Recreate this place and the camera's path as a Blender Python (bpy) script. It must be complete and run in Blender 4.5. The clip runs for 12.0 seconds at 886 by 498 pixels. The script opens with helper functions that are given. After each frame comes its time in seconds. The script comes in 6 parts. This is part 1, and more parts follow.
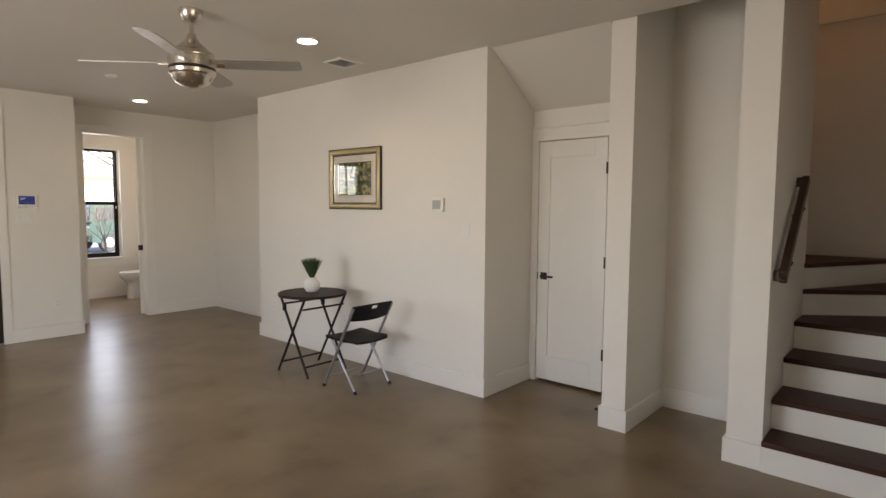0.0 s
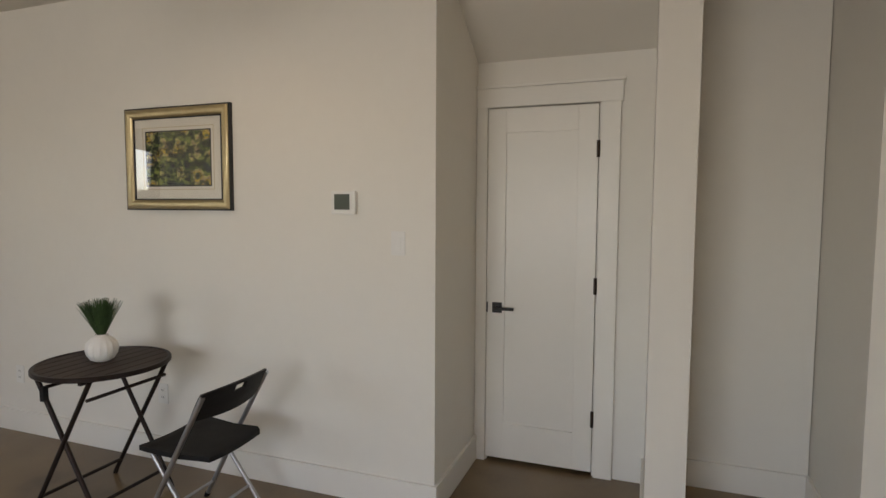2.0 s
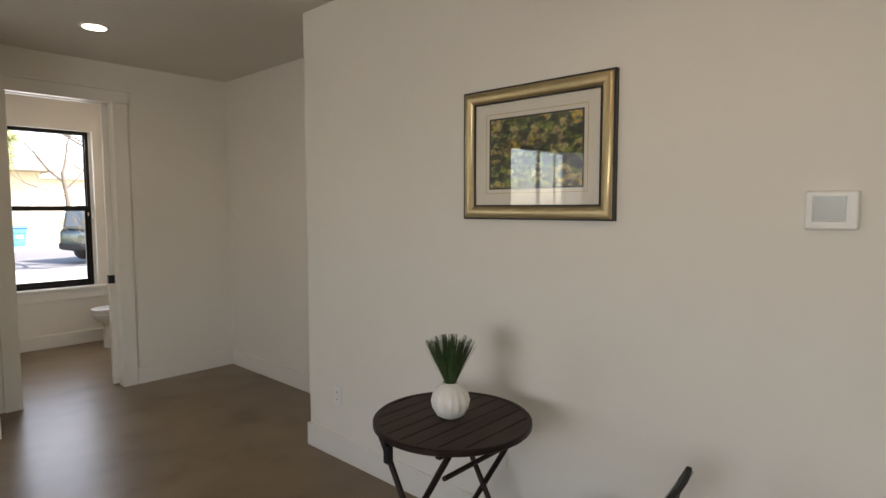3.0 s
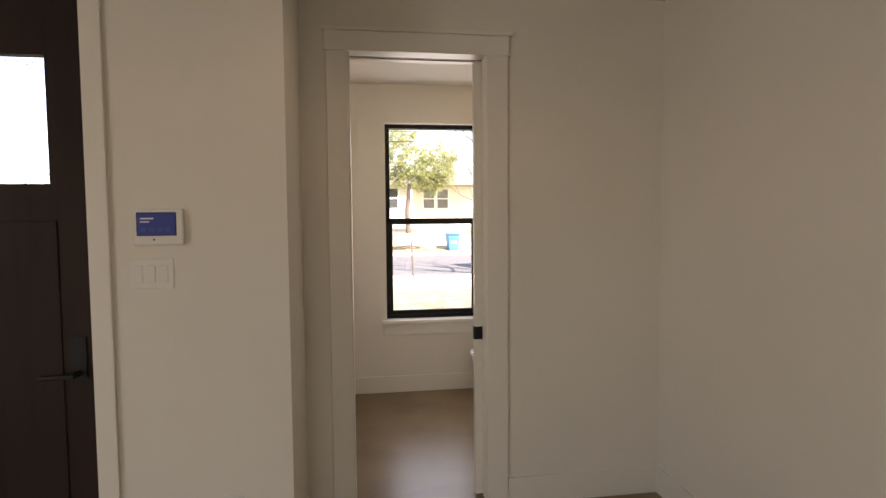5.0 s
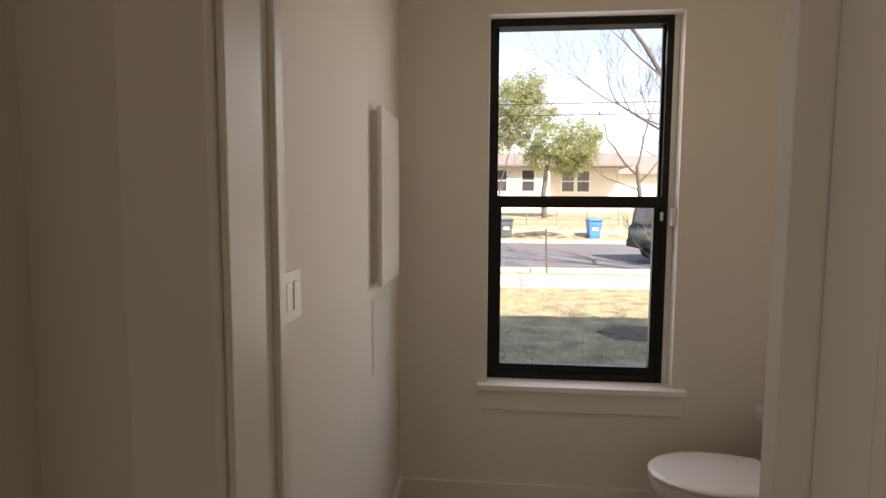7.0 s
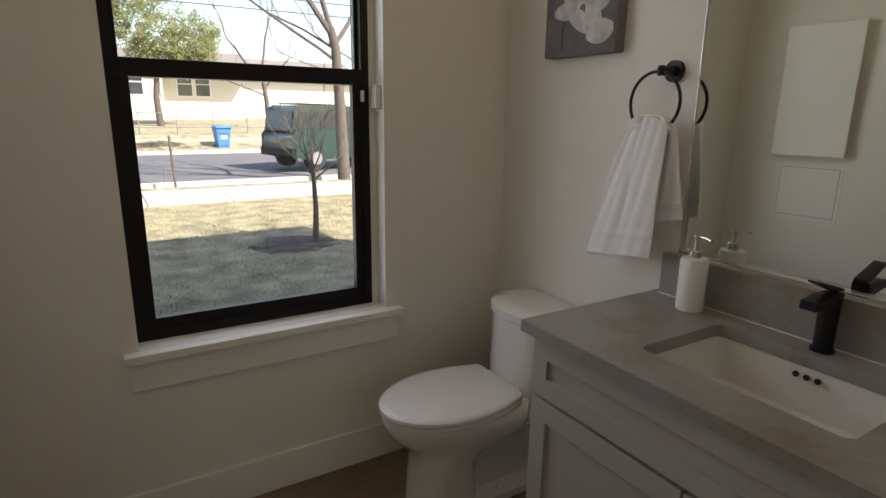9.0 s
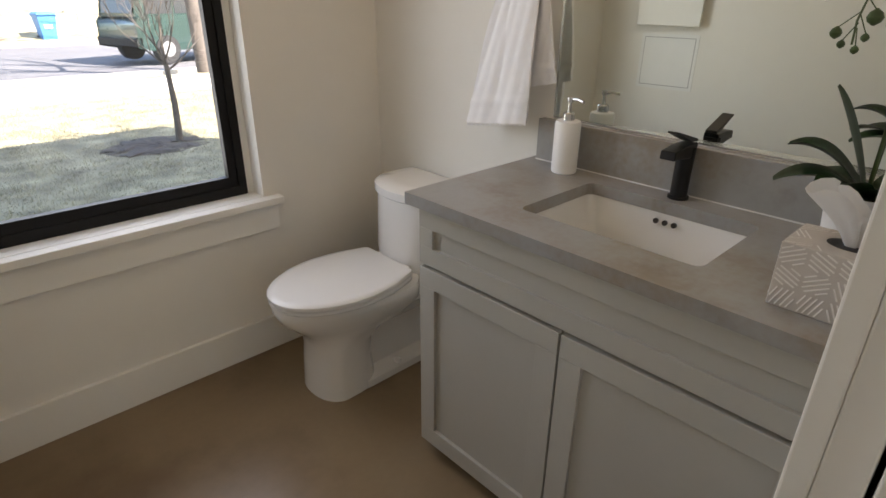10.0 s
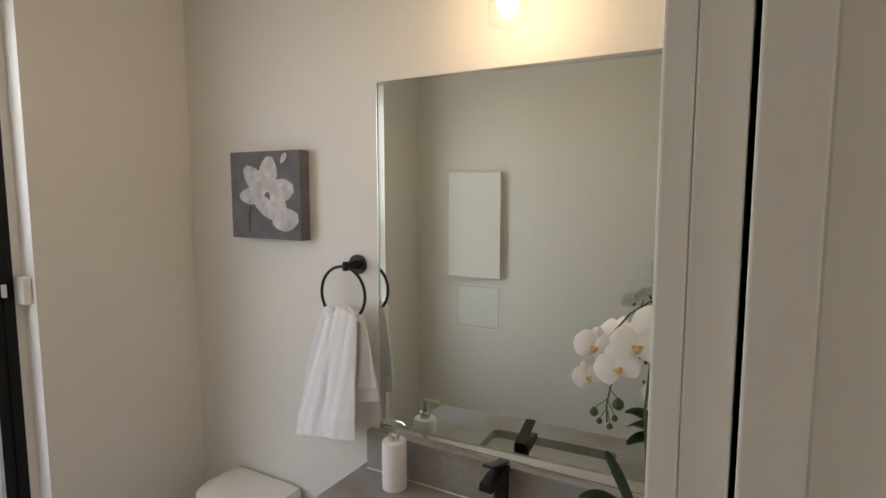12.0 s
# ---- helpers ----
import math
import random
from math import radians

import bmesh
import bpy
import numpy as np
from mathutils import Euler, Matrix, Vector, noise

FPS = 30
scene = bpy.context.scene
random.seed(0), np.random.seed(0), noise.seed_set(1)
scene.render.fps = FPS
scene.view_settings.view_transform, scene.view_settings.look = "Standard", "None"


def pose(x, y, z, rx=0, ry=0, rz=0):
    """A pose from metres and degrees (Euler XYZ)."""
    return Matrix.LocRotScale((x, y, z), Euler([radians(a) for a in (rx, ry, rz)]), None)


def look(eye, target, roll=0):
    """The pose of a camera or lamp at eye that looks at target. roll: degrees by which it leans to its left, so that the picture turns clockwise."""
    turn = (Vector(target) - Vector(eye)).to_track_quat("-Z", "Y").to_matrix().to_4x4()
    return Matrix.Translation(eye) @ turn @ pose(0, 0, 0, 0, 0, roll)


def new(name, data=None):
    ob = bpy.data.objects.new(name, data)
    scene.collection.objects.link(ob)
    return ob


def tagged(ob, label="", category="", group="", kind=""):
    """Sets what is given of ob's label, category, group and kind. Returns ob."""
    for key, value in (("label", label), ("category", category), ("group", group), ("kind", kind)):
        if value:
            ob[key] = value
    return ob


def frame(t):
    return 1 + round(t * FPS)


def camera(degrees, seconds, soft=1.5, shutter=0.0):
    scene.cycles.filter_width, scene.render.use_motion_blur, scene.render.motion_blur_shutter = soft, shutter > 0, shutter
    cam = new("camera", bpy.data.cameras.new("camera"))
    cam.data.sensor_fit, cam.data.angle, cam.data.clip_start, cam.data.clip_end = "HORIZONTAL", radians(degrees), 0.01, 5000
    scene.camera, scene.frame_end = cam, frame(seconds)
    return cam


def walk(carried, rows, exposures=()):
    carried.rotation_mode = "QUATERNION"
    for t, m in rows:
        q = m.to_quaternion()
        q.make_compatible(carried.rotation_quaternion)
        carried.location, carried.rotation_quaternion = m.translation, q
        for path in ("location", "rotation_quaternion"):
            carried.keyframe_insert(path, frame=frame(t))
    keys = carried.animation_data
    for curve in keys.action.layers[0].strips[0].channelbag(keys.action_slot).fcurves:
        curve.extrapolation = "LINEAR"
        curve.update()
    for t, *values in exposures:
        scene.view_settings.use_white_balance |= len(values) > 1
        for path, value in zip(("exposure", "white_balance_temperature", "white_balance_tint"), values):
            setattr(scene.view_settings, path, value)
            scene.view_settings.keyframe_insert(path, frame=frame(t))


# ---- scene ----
cam = camera(76.8, 12.0)
PATH = [
    (0, (-0.22, -0.116, 1.493), (1.29, 1.187, 1.343), 0.4),
    (0.5, (0.014, 0.119, 1.421), (1.739, 1.124, 1.299), 0.1),
    (1, (0.282, 0.436, 1.411), (2.167, 1.092, 1.286), -0.3),
    (1.5, (0.578, 0.943, 1.434), (2.491, 1.51, 1.292), -0.2),
    (2, (0.807, 1.525, 1.48), (2.682, 2.206, 1.337), 0.3),
    (2.5, (1.009, 2.075, 1.544), (2.759, 3.028, 1.369), 0.0),
    (2.8, (1.15, 2.456, 1.522), (2.747, 3.651, 1.37), -0.3),
    (3, (1.235, 2.66, 1.518), (2.709, 4.004, 1.37), -0.1),
    (3.5, (1.478, 3.197, 1.547), (2.647, 4.814, 1.41), -0.2),
    (3.7, (1.62, 3.408, 1.531), (2.66, 5.112, 1.402), -0.1),
    (5.3, (2.249, 5.315, 1.555), (2.389, 7.307, 1.442), -0.5),
    (5.5, (2.277, 5.568, 1.529), (2.324, 7.565, 1.417), -0.4),
    (6, (2.39, 6.193, 1.541), (2.27, 8.186, 1.421), 0.4),
    (6.5, (2.459, 6.761, 1.544), (2.256, 8.746, 1.407), 0.1),
    (6.7, (2.457, 6.946, 1.535), (2.244, 8.928, 1.382), 0.2),
    (8.3, (2.421, 7.902, 1.452), (2.897, 9.827, 1.192), 1.0),
    (8.5, (2.402, 7.928, 1.437), (3.069, 9.789, 1.134), 1.0),
    (9, (2.376, 7.944, 1.395), (3.386, 9.604, 0.921), 0.8),
    (9.5, (2.377, 7.947, 1.354), (3.527, 9.433, 0.668), 0.5),
    (10, (2.395, 7.948, 1.331), (3.651, 9.269, 0.509), 0.5),
    (10.5, (2.4, 7.94, 1.403), (3.79, 9.111, 0.569), 0.4),
    (11, (2.411, 7.94, 1.587), (3.954, 9.018, 0.91), 0.2),
    (11.5, (2.42, 7.932, 1.697), (4.07, 8.981, 1.276), -0.1),
    (12, (2.433, 7.941, 1.754), (4.16, 8.928, 1.544), -0.0),
]
EXPOSURES = [(0.0, 2.70, 7000, 19), (1.5, 2.52, 6900, 17), (2.5, 2.30, 7000, 17), (3.5, 2.34, 7000, 17), (5.3, 2.22, 7700, 22), (6.6, 1.74, 7700, 22), (8.3, 0.90, 7300, 17), (9.0, 1.25, 7100, 15),
             (9.8, 2.08, 7000, 16), (10.6, 2.52, 6800, 15), (12.0, 2.03, 6800, 16)]
walk(cam, [(t, look(eye, target, roll)) for t, eye, target, roll in PATH], EXPOSURES)


# ---- light ----
scene.view_settings.exposure = 0.0
world = bpy.data.worlds.new("sky")
scene.world = world
world.use_nodes = True
wn = world.node_tree
sky = wn.nodes.new("ShaderNodeTexSky")
sky.sky_type, sky.sun_disc = "NISHITA", False
SUN_DIR = Vector((0.45, -0.65, 0.72)).normalized()
sky.sun_elevation = math.asin(SUN_DIR.z)
sky.sun_rotation = math.atan2(SUN_DIR.x, SUN_DIR.y)
wn.links.new(sky.outputs[0], wn.nodes["Background"].inputs[0])
wn.nodes["Background"].inputs[1].default_value = 0.15


def lamp(name, kind, m, energy, colour, **more):
    data = bpy.data.lights.new(name, kind)
    data.energy, data.color = energy, colour
    for key, value in more.items():
        if key == "size":
            data.size = value
        elif key == "size_y":
            data.shape, data.size_y = "RECTANGLE", value
        elif key == "angle":
            data.angle = value
        elif key == "radius":
            data.shadow_soft_size = value
        elif key == "spread":
            data.spread = value
        elif key == "cone":
            data.spot_size, data.spot_blend = value, 0.6
    ob = new(name, data)
    ob.matrix_world = m
    return ob


lamp("sun", "SUN", look(SUN_DIR * 60, (0, 0, 0)), 5.0, (1.0, 0.96, 0.90), angle=radians(0.5))
FY0 = 7.241
DAY = (0.93, 0.97, 1.0)
# daylight at the out-of-view windows (west one placed for its light) and door glass
lamp("window_light_west", "AREA", look((-2.93, 2.95, 1.5), (0, 2.75, 1.3)), 11.0, DAY, size=2.2, size_y=1.7)
lamp("window_light_front", "AREA", look((-2.0, FY0 - 0.07, 1.5), (-1.2, 4, 1.3)), 1.7, DAY, size=1.5, size_y=1.7)
# Added fill from an assumed south window; no such window is known.
lamp("added_light_south", "AREA", look((0.6, -3.93, 1.4), (0.6, 0, 1.3)), 0.9, DAY, size=2.6, size_y=2.0)
lamp("door_light", "AREA", look((0.715, 7.23, 1.93), (0.715, 4, 1.6)), 0.25, DAY, size=0.6, size_y=0.45)
lamp("bath_window_light", "AREA", look((2.845, 10.02, 1.5), (2.845, 8, 1.3)), 2.4, DAY, size=0.75, size_y=1.6)
WARM = (1.0, 0.74, 0.48)
for lx, ly, le in ((2.295, 3.38, 0.4), (2.47, 6.86, 0.27), (2.88, 9.03, 0.3)):
    lamp("downlight", "SPOT", look((lx, ly, 2.685), (lx, ly, 0)), le * 4, WARM, radius=0.06, cone=radians(150))
lamp("vanity_bulb", "POINT", pose(3.70, 8.49, 2.20), 0.65, (1.0, 0.74, 0.45), radius=0.03)
lamp("stair_lamp", "POINT", pose(4.95, 1.6, 4.6), 1.9, (1.0, 0.52, 0.22), radius=0.12)


# ---- materials ----
def nodes_of(name):
    m = bpy.data.materials.new(name)
    m.use_nodes = True
    nt = m.node_tree
    return m, nt, nt.nodes["Principled BSDF"]


def node(nt, kind, **inputs):
    n = nt.nodes.new(kind)
    for key, value in inputs.items():
        n.inputs[key.replace("_", " ")].default_value = value
    return n


def noise_tex(nt, scale, detail=4.0, stretch=(1, 1, 1)):
    co = nt.nodes.new("ShaderNodeTexCoord")
    mp = node(nt, "ShaderNodeMapping", Scale=stretch)
    nt.links.new(co.outputs["Object"], mp.inputs[0])
    n = node(nt, "ShaderNodeTexNoise", Scale=scale, Detail=detail)
    nt.links.new(mp.outputs[0], n.inputs["Vector"])
    return n


def ramp(nt, source, stops):
    r = nt.nodes.new("ShaderNodeValToRGB")
    els = r.color_ramp.elements
    els[0].position, els[0].color = stops[0][0], (*stops[0][1], 1)
    els[1].position, els[1].color = stops[-1][0], (*stops[-1][1], 1)
    for p, c in stops[1:-1]:
        els.new(p).color = (*c, 1)
    nt.links.new(source, r.inputs[0])
    return r


def surface(name, colour, rough=0.5, metal=0.0, vary=0.06, scale=6.0, bump=0.0, bump_scale=60.0, stretch=(1, 1, 1), spread=0.1, coat=0.0):
    """A plain surface with large blotches, fine grain, uneven gloss and relief."""
    m, nt, p = nodes_of(name)
    big = noise_tex(nt, scale, 5.0, stretch)
    fine = noise_tex(nt, scale * 14, 3.0, stretch)
    mix = node(nt, "ShaderNodeMath")
    mix.operation = "MULTIPLY_ADD"
    mix.inputs[1].default_value = 0.35
    nt.links.new(fine.outputs[0], mix.inputs[0])
    nt.links.new(big.outputs[0], mix.inputs[2])
    lo = tuple(max(0.0, c * (1 - vary)) for c in colour)
    hi = tuple(min(1.0, c * (1 + vary)) for c in colour)
    r = ramp(nt, mix.outputs[0], [(0.4, lo), (0.95, hi)])
    nt.links.new(r.outputs[0], p.inputs["Base Color"])
    rr = node(nt, "ShaderNodeMapRange")
    rr.inputs[3].default_value, rr.inputs[4].default_value = max(0.02, rough - spread), min(1, rough + spread)
    nt.links.new(big.outputs[0], rr.inputs[0])
    nt.links.new(rr.outputs[0], p.inputs["Roughness"])
    p.inputs["Metallic"].default_value = metal
    p.inputs["Coat Weight"].default_value = coat
    if bump:
        grain = noise_tex(nt, bump_scale, 4.0, stretch)
        b = node(nt, "ShaderNodeBump", Strength=bump, Distance=0.004)
        nt.links.new(grain.outputs[0], b.inputs["Height"])
        nt.links.new(b.outputs[0], p.inputs["Normal"])
    return m


def concrete_floor():
    m, nt, p = nodes_of("stained_concrete")
    big = noise_tex(nt, 0.8, 3.0)
    mid = noise_tex(nt, 2.6, 7.0)
    fine = noise_tex(nt, 45.0, 5.0)
    a = ramp(nt, big.outputs[0], [(0.3, (0.17, 0.116, 0.064)), (0.5, (0.235, 0.169, 0.098)), (0.72, (0.30, 0.224, 0.138))])
    b = ramp(nt, mid.outputs[0], [(0.30, (0.66, 0.58, 0.50)), (0.46, (0.90, 0.87, 0.84)), (0.70, (1.06, 1.05, 1.03))])
    c = ramp(nt, fine.outputs[0], [(0.3, (0.95, 0.95, 0.95)), (0.7, (1, 1, 1))])
    last = a.outputs[0]
    for other in (b, c):
        mx = nt.nodes.new("ShaderNodeMix")
        mx.data_type, mx.blend_type = "RGBA", "MULTIPLY"
        mx.inputs[0].default_value = 1.0
        nt.links.new(last, mx.inputs[6])
        nt.links.new(other.outputs[0], mx.inputs[7])
        last = mx.outputs[2]
    nt.links.new(last, p.inputs["Base Color"])
    rr = node(nt, "ShaderNodeMapRange")
    rr.inputs[3].default_value, rr.inputs[4].default_value = 0.285, 0.33
    nt.links.new(mid.outputs[0], rr.inputs[0])
    nt.links.new(rr.outputs[0], p.inputs["Roughness"])
    return m


def wood(name, dark, light, rough, axis="x", scale=3.0):
    m, nt, p = nodes_of(name)
    st = {"x": (0.12, 1, 1), "y": (1, 0.12, 1), "z": (1, 1, 0.12)}[axis]
    g = noise_tex(nt, scale * 9, 6.0, st)
    b = noise_tex(nt, scale, 3.0, st)
    mix = node(nt, "ShaderNodeMath")
    mix.operation = "MULTIPLY_ADD"
    mix.inputs[1].default_value = 0.6
    nt.links.new(g.outputs[0], mix.inputs[0])
    nt.links.new(b.outputs[0], mix.inputs[2])
    r = ramp(nt, mix.outputs[0], [(0.5, dark), (1.1, light)])
    nt.links.new(r.outputs[0], p.inputs["Base Color"])
    p.inputs["Roughness"].default_value = rough
    bp = node(nt, "ShaderNodeBump", Strength=0.15, Distance=0.002)
    nt.links.new(g.outputs[0], bp.inputs["Height"])
    nt.links.new(bp.outputs[0], p.inputs["Normal"])
    return m


def glow(name, colour, strength):
    m, nt, p = nodes_of(name)
    p.inputs["Base Color"].default_value = (*colour, 1)
    p.inputs["Emission Color"].default_value = (*colour, 1)
    p.inputs["Emission Strength"].default_value = strength
    return m


def glass(name, rough=0.0, colour=(1, 1, 1), ripple=0.0):
    """Thin pane: clear with a light reflection."""
    m, nt, p = nodes_of(name)
    out = nt.nodes["Material Output"]
    tr = node(nt, "ShaderNodeBsdfTransparent", Color=(*colour, 1))
    gl = node(nt, "ShaderNodeBsdfGlossy", Roughness=rough)
    lw = node(nt, "ShaderNodeLayerWeight", Blend=0.5)
    pw = node(nt, "ShaderNodeMath")
    pw.operation = "POWER"
    pw.inputs[1].default_value = 4.0
    nt.links.new(lw.outputs["Facing"], pw.inputs[0])
    fr = node(nt, "ShaderNodeMath")
    fr.operation = "MULTIPLY_ADD"
    fr.inputs[1].default_value, fr.inputs[2].default_value = 0.7, 0.05
    nt.links.new(pw.outputs[0], fr.inputs[0])
    mx = nt.nodes.new("ShaderNodeMixShader")
    nt.links.new(fr.outputs[0], mx.inputs[0])
    nt.links.new(tr.outputs[0], mx.inputs[1])
    nt.links.new(gl.outputs[0], mx.inputs[2])
    nt.links.new(mx.outputs[0], out.inputs[0])
    if ripple:
        refr = node(nt, "ShaderNodeBsdfGlass", Roughness=0.05, IOR=1.3)
        n = noise_tex(nt, 28.0, 3.0)
        bp = node(nt, "ShaderNodeBump", Strength=1.0, Distance=ripple)
        nt.links.new(n.outputs[0], bp.inputs["Height"])
        nt.links.new(bp.outputs[0], refr.inputs["Normal"])
        nt.links.new(refr.outputs[0], out.inputs[0])
    return m


def painting():
    """Loose garden landscape: blotches of greens, ochre, grey and dark."""
    m, nt, p = nodes_of("landscape_paint")
    warp = noise_tex(nt, 9.0, 6.0, (1, 1, 1.2))
    r = ramp(nt, warp.outputs[0], [(0.36, (0.012, 0.022, 0.03)), (0.41, (0.05, 0.075, 0.03)), (0.45, (0.14, 0.17, 0.04)), (0.49, (0.04, 0.06, 0.03)), (0.53, (0.28, 0.27, 0.10)),
                                   (0.57, (0.17, 0.13, 0.10)), (0.61, (0.34, 0.24, 0.015)), (0.66, (0.10, 0.13, 0.10))])
    dab = noise_tex(nt, 34.0, 4.0, (1, 0.8, 1.2))
    r2 = ramp(nt, dab.outputs[0], [(0.40, (0.12, 0.16, 0.16)), (0.50, (0.8, 0.85, 0.75)), (0.60, (2.0, 1.9, 1.6))])
    mx = nt.nodes.new("ShaderNodeMix")
    mx.data_type, mx.blend_type = "RGBA", "MULTIPLY"
    mx.inputs[0].default_value = 1.0
    nt.links.new(r.outputs[0], mx.inputs[6])
    nt.links.new(r2.outputs[0], mx.inputs[7])
    nt.links.new(mx.outputs[2], p.inputs["Base Color"])
    p.inputs["Roughness"].default_value = 0.6
    return m


WALL = surface("wall_paint", (0.78, 0.75, 0.69), 0.62, vary=0.025, scale=1.2, bump=0.12, bump_scale=150)
CEIL = surface("ceiling_paint", (0.72, 0.69, 0.63), 0.8, vary=0.02, scale=1.0, bump=0.15, bump_scale=120)
TRIM = surface("trim_paint", (0.80, 0.775, 0.72), 0.38, vary=0.02, scale=3.0, bump=0.03, bump_scale=40)
DOORP = surface("door_paint", (0.80, 0.775, 0.72), 0.35, vary=0.02, scale=2.0, bump=0.03, bump_scale=40)
FLOOR = concrete_floor()
TREAD = wood("dark_stained_tread", (0.026, 0.009, 0.005), (0.072, 0.027, 0.014), 0.5, "y")
RAIL = wood("dark_rail_wood", (0.025, 0.011, 0.007), (0.08, 0.036, 0.022), 0.32, "x")
FDOOR = wood("front_door_wood", (0.012, 0.007, 0.006), (0.030, 0.015, 0.011), 0.6, "z")
SLAT = wood("dark_table_slat", (0.016, 0.010, 0.008), (0.055, 0.034, 0.027), 0.55, "x", 5.0)
BLACKM = surface("black_metal", (0.012, 0.011, 0.011), 0.42, metal=0.4, vary=0.2, scale=20)
BLACKF = surface("black_window_frame", (0.006, 0.0055, 0.0055), 0.5, vary=0.2, scale=12)
BROWNM = surface("brown_black_steel", (0.030, 0.021, 0.018), 0.45, metal=0.5, vary=0.2, scale=30)
BLACKP = surface("black_plastic", (0.010, 0.009, 0.009), 0.62, vary=0.2, scale=15, bump=0.1, bump_scale=300)
STEEL = surface("grey_steel_tube", (0.42, 0.42, 0.43), 0.38, metal=0.9, vary=0.1, scale=20)
NICKEL = surface("brushed_nickel", (0.62, 0.57, 0.50), 0.24, metal=1.0, vary=0.05, scale=20, stretch=(1, 1, 12))
BLADE = surface("fan_blade_grey", (0.42, 0.40, 0.37), 0.4, metal=0.3, vary=0.06, scale=8)
HINGE = surface("dark_bronze", (0.05, 0.035, 0.028), 0.35, metal=0.8, vary=0.2, scale=40)
CHROME = surface("chrome", (0.66, 0.66, 0.66), 0.2, metal=1.0, vary=0.02, spread=0.04)
WPLAST = surface("white_plastic", (0.78, 0.77, 0.74), 0.35, vary=0.02, scale=10)
LCD = surface("grey_lcd", (0.10, 0.115, 0.095), 0.10, vary=0.05, spread=0.03)
GOLD = surface("champagne_gilt", (0.52, 0.42, 0.24), 0.34, metal=0.75, vary=0.12, scale=18, stretch=(1, 1, 1))
MATB = surface("ivory_mat_board", (0.72, 0.68, 0.60), 0.8, vary=0.02, scale=20)
DARK = surface("black_lip", (0.015, 0.013, 0.012), 0.4, vary=0.2)
for dark_matt in (BLACKP, SLAT, TREAD, FDOOR, BLACKF, BROWNM):
    dark_matt.node_tree.nodes["Principled BSDF"].inputs["Specular IOR Level"].default_value = 0.25
PAINTING = painting()
CLEAR = glass("clear_glass")
RIPPLE = glass("rippled_glass", ripple=0.01)
PORC = surface("white_porcelain", (0.80, 0.78, 0.74), 0.12, vary=0.015, scale=3, spread=0.04, coat=0.4)
SEATP = surface("white_seat_plastic", (0.82, 0.81, 0.79), 0.18, vary=0.01, scale=3, spread=0.04)
CAB = surface("greige_cabinet_paint", (0.42, 0.400, 0.350), 0.42, vary=0.03, scale=4, bump=0.03, bump_scale=60)
# Dark colour stands in for shade in the toe kick, vent and hatch gap.
GAPSHADE = surface("gap_shade_dark", (0.08, 0.075, 0.07), 0.7, vary=0.1)
QUARTZ, q_nt, q_p = nodes_of("grey_quartz")
q_big, q_fine, q_vein = noise_tex(q_nt, 5.5, 4.0), noise_tex(q_nt, 60.0, 3.0), noise_tex(q_nt, 13.0, 6.0)
q_mix = node(q_nt, "ShaderNodeMath")
q_mix.operation = "MULTIPLY_ADD"
q_mix.inputs[1].default_value = 0.25
q_nt.links.new(q_fine.outputs[0], q_mix.inputs[0])
q_nt.links.new(q_big.outputs[0], q_mix.inputs[2])
q_a = ramp(q_nt, q_mix.outputs[0], [(0.45, (0.245, 0.205, 0.165)), (0.58, (0.285, 0.265, 0.24)), (0.70, (0.305, 0.30, 0.29)), (0.85, (0.33, 0.325, 0.315))])
q_b = ramp(q_nt, q_vein.outputs[0], [(0.30, (0.88, 0.86, 0.84)), (0.42, (1, 1, 1)), (0.62, (1, 1, 1)), (0.72, (1.07, 1.07, 1.07))])
q_m = q_nt.nodes.new("ShaderNodeMix")
q_m.data_type, q_m.blend_type = "RGBA", "MULTIPLY"
q_m.inputs[0].default_value = 1.0
q_nt.links.new(q_a.outputs[0], q_m.inputs[6])
q_nt.links.new(q_b.outputs[0], q_m.inputs[7])
q_nt.links.new(q_m.outputs[2], q_p.inputs["Base Color"])
q_p.inputs["Roughness"].default_value = 0.3
CANVAS = surface("grey_canvas", (0.155, 0.145, 0.15), 0.8, vary=0.25, scale=12, bump=0.3, bump_scale=300)
PETALW = surface("painted_white_petal", (0.55, 0.53, 0.52), 0.75, vary=0.3, scale=30, bump=0.3, bump_scale=200)
TOWEL = surface("white_terry", (0.86, 0.84, 0.84), 0.95, vary=0.02, scale=40, bump=0.35, bump_scale=300)
CERAM = surface("white_ceramic", (0.80, 0.78, 0.75), 0.35, vary=0.02, scale=8)
GRASSP = surface("plant_green", (0.045, 0.085, 0.028), 0.55, vary=0.5, scale=30)
LEAF = surface("orchid_leaf", (0.020, 0.055, 0.018), 0.35, vary=0.3, scale=14)
STEMG = surface("orchid_stem", (0.045, 0.075, 0.02), 0.5, vary=0.3, scale=30)
ORCH = surface("orchid_petal", (0.85, 0.83, 0.79), 0.55, vary=0.03, scale=30)
LIPY = surface("orchid_lip", (0.62, 0.38, 0.12), 0.5, vary=0.3, scale=60)
SOIL = surface("dark_soil", (0.03, 0.022, 0.015), 0.9, vary=0.4, scale=40, bump=0.8, bump_scale=80)
TBOX = surface("tissue_box_card", (0.50, 0.45, 0.40), 0.6, vary=0.08, scale=20)
TLINE = surface("tissue_box_line", (0.72, 0.68, 0.63), 0.6, vary=0.03)
PAPER = surface("white_tissue", (0.84, 0.83, 0.82), 0.9, vary=0.02, scale=20)
SCREEN = surface("dark_blue_screen", (0.012, 0.02, 0.07), 0.08, vary=0.2, scale=5, spread=0.04)
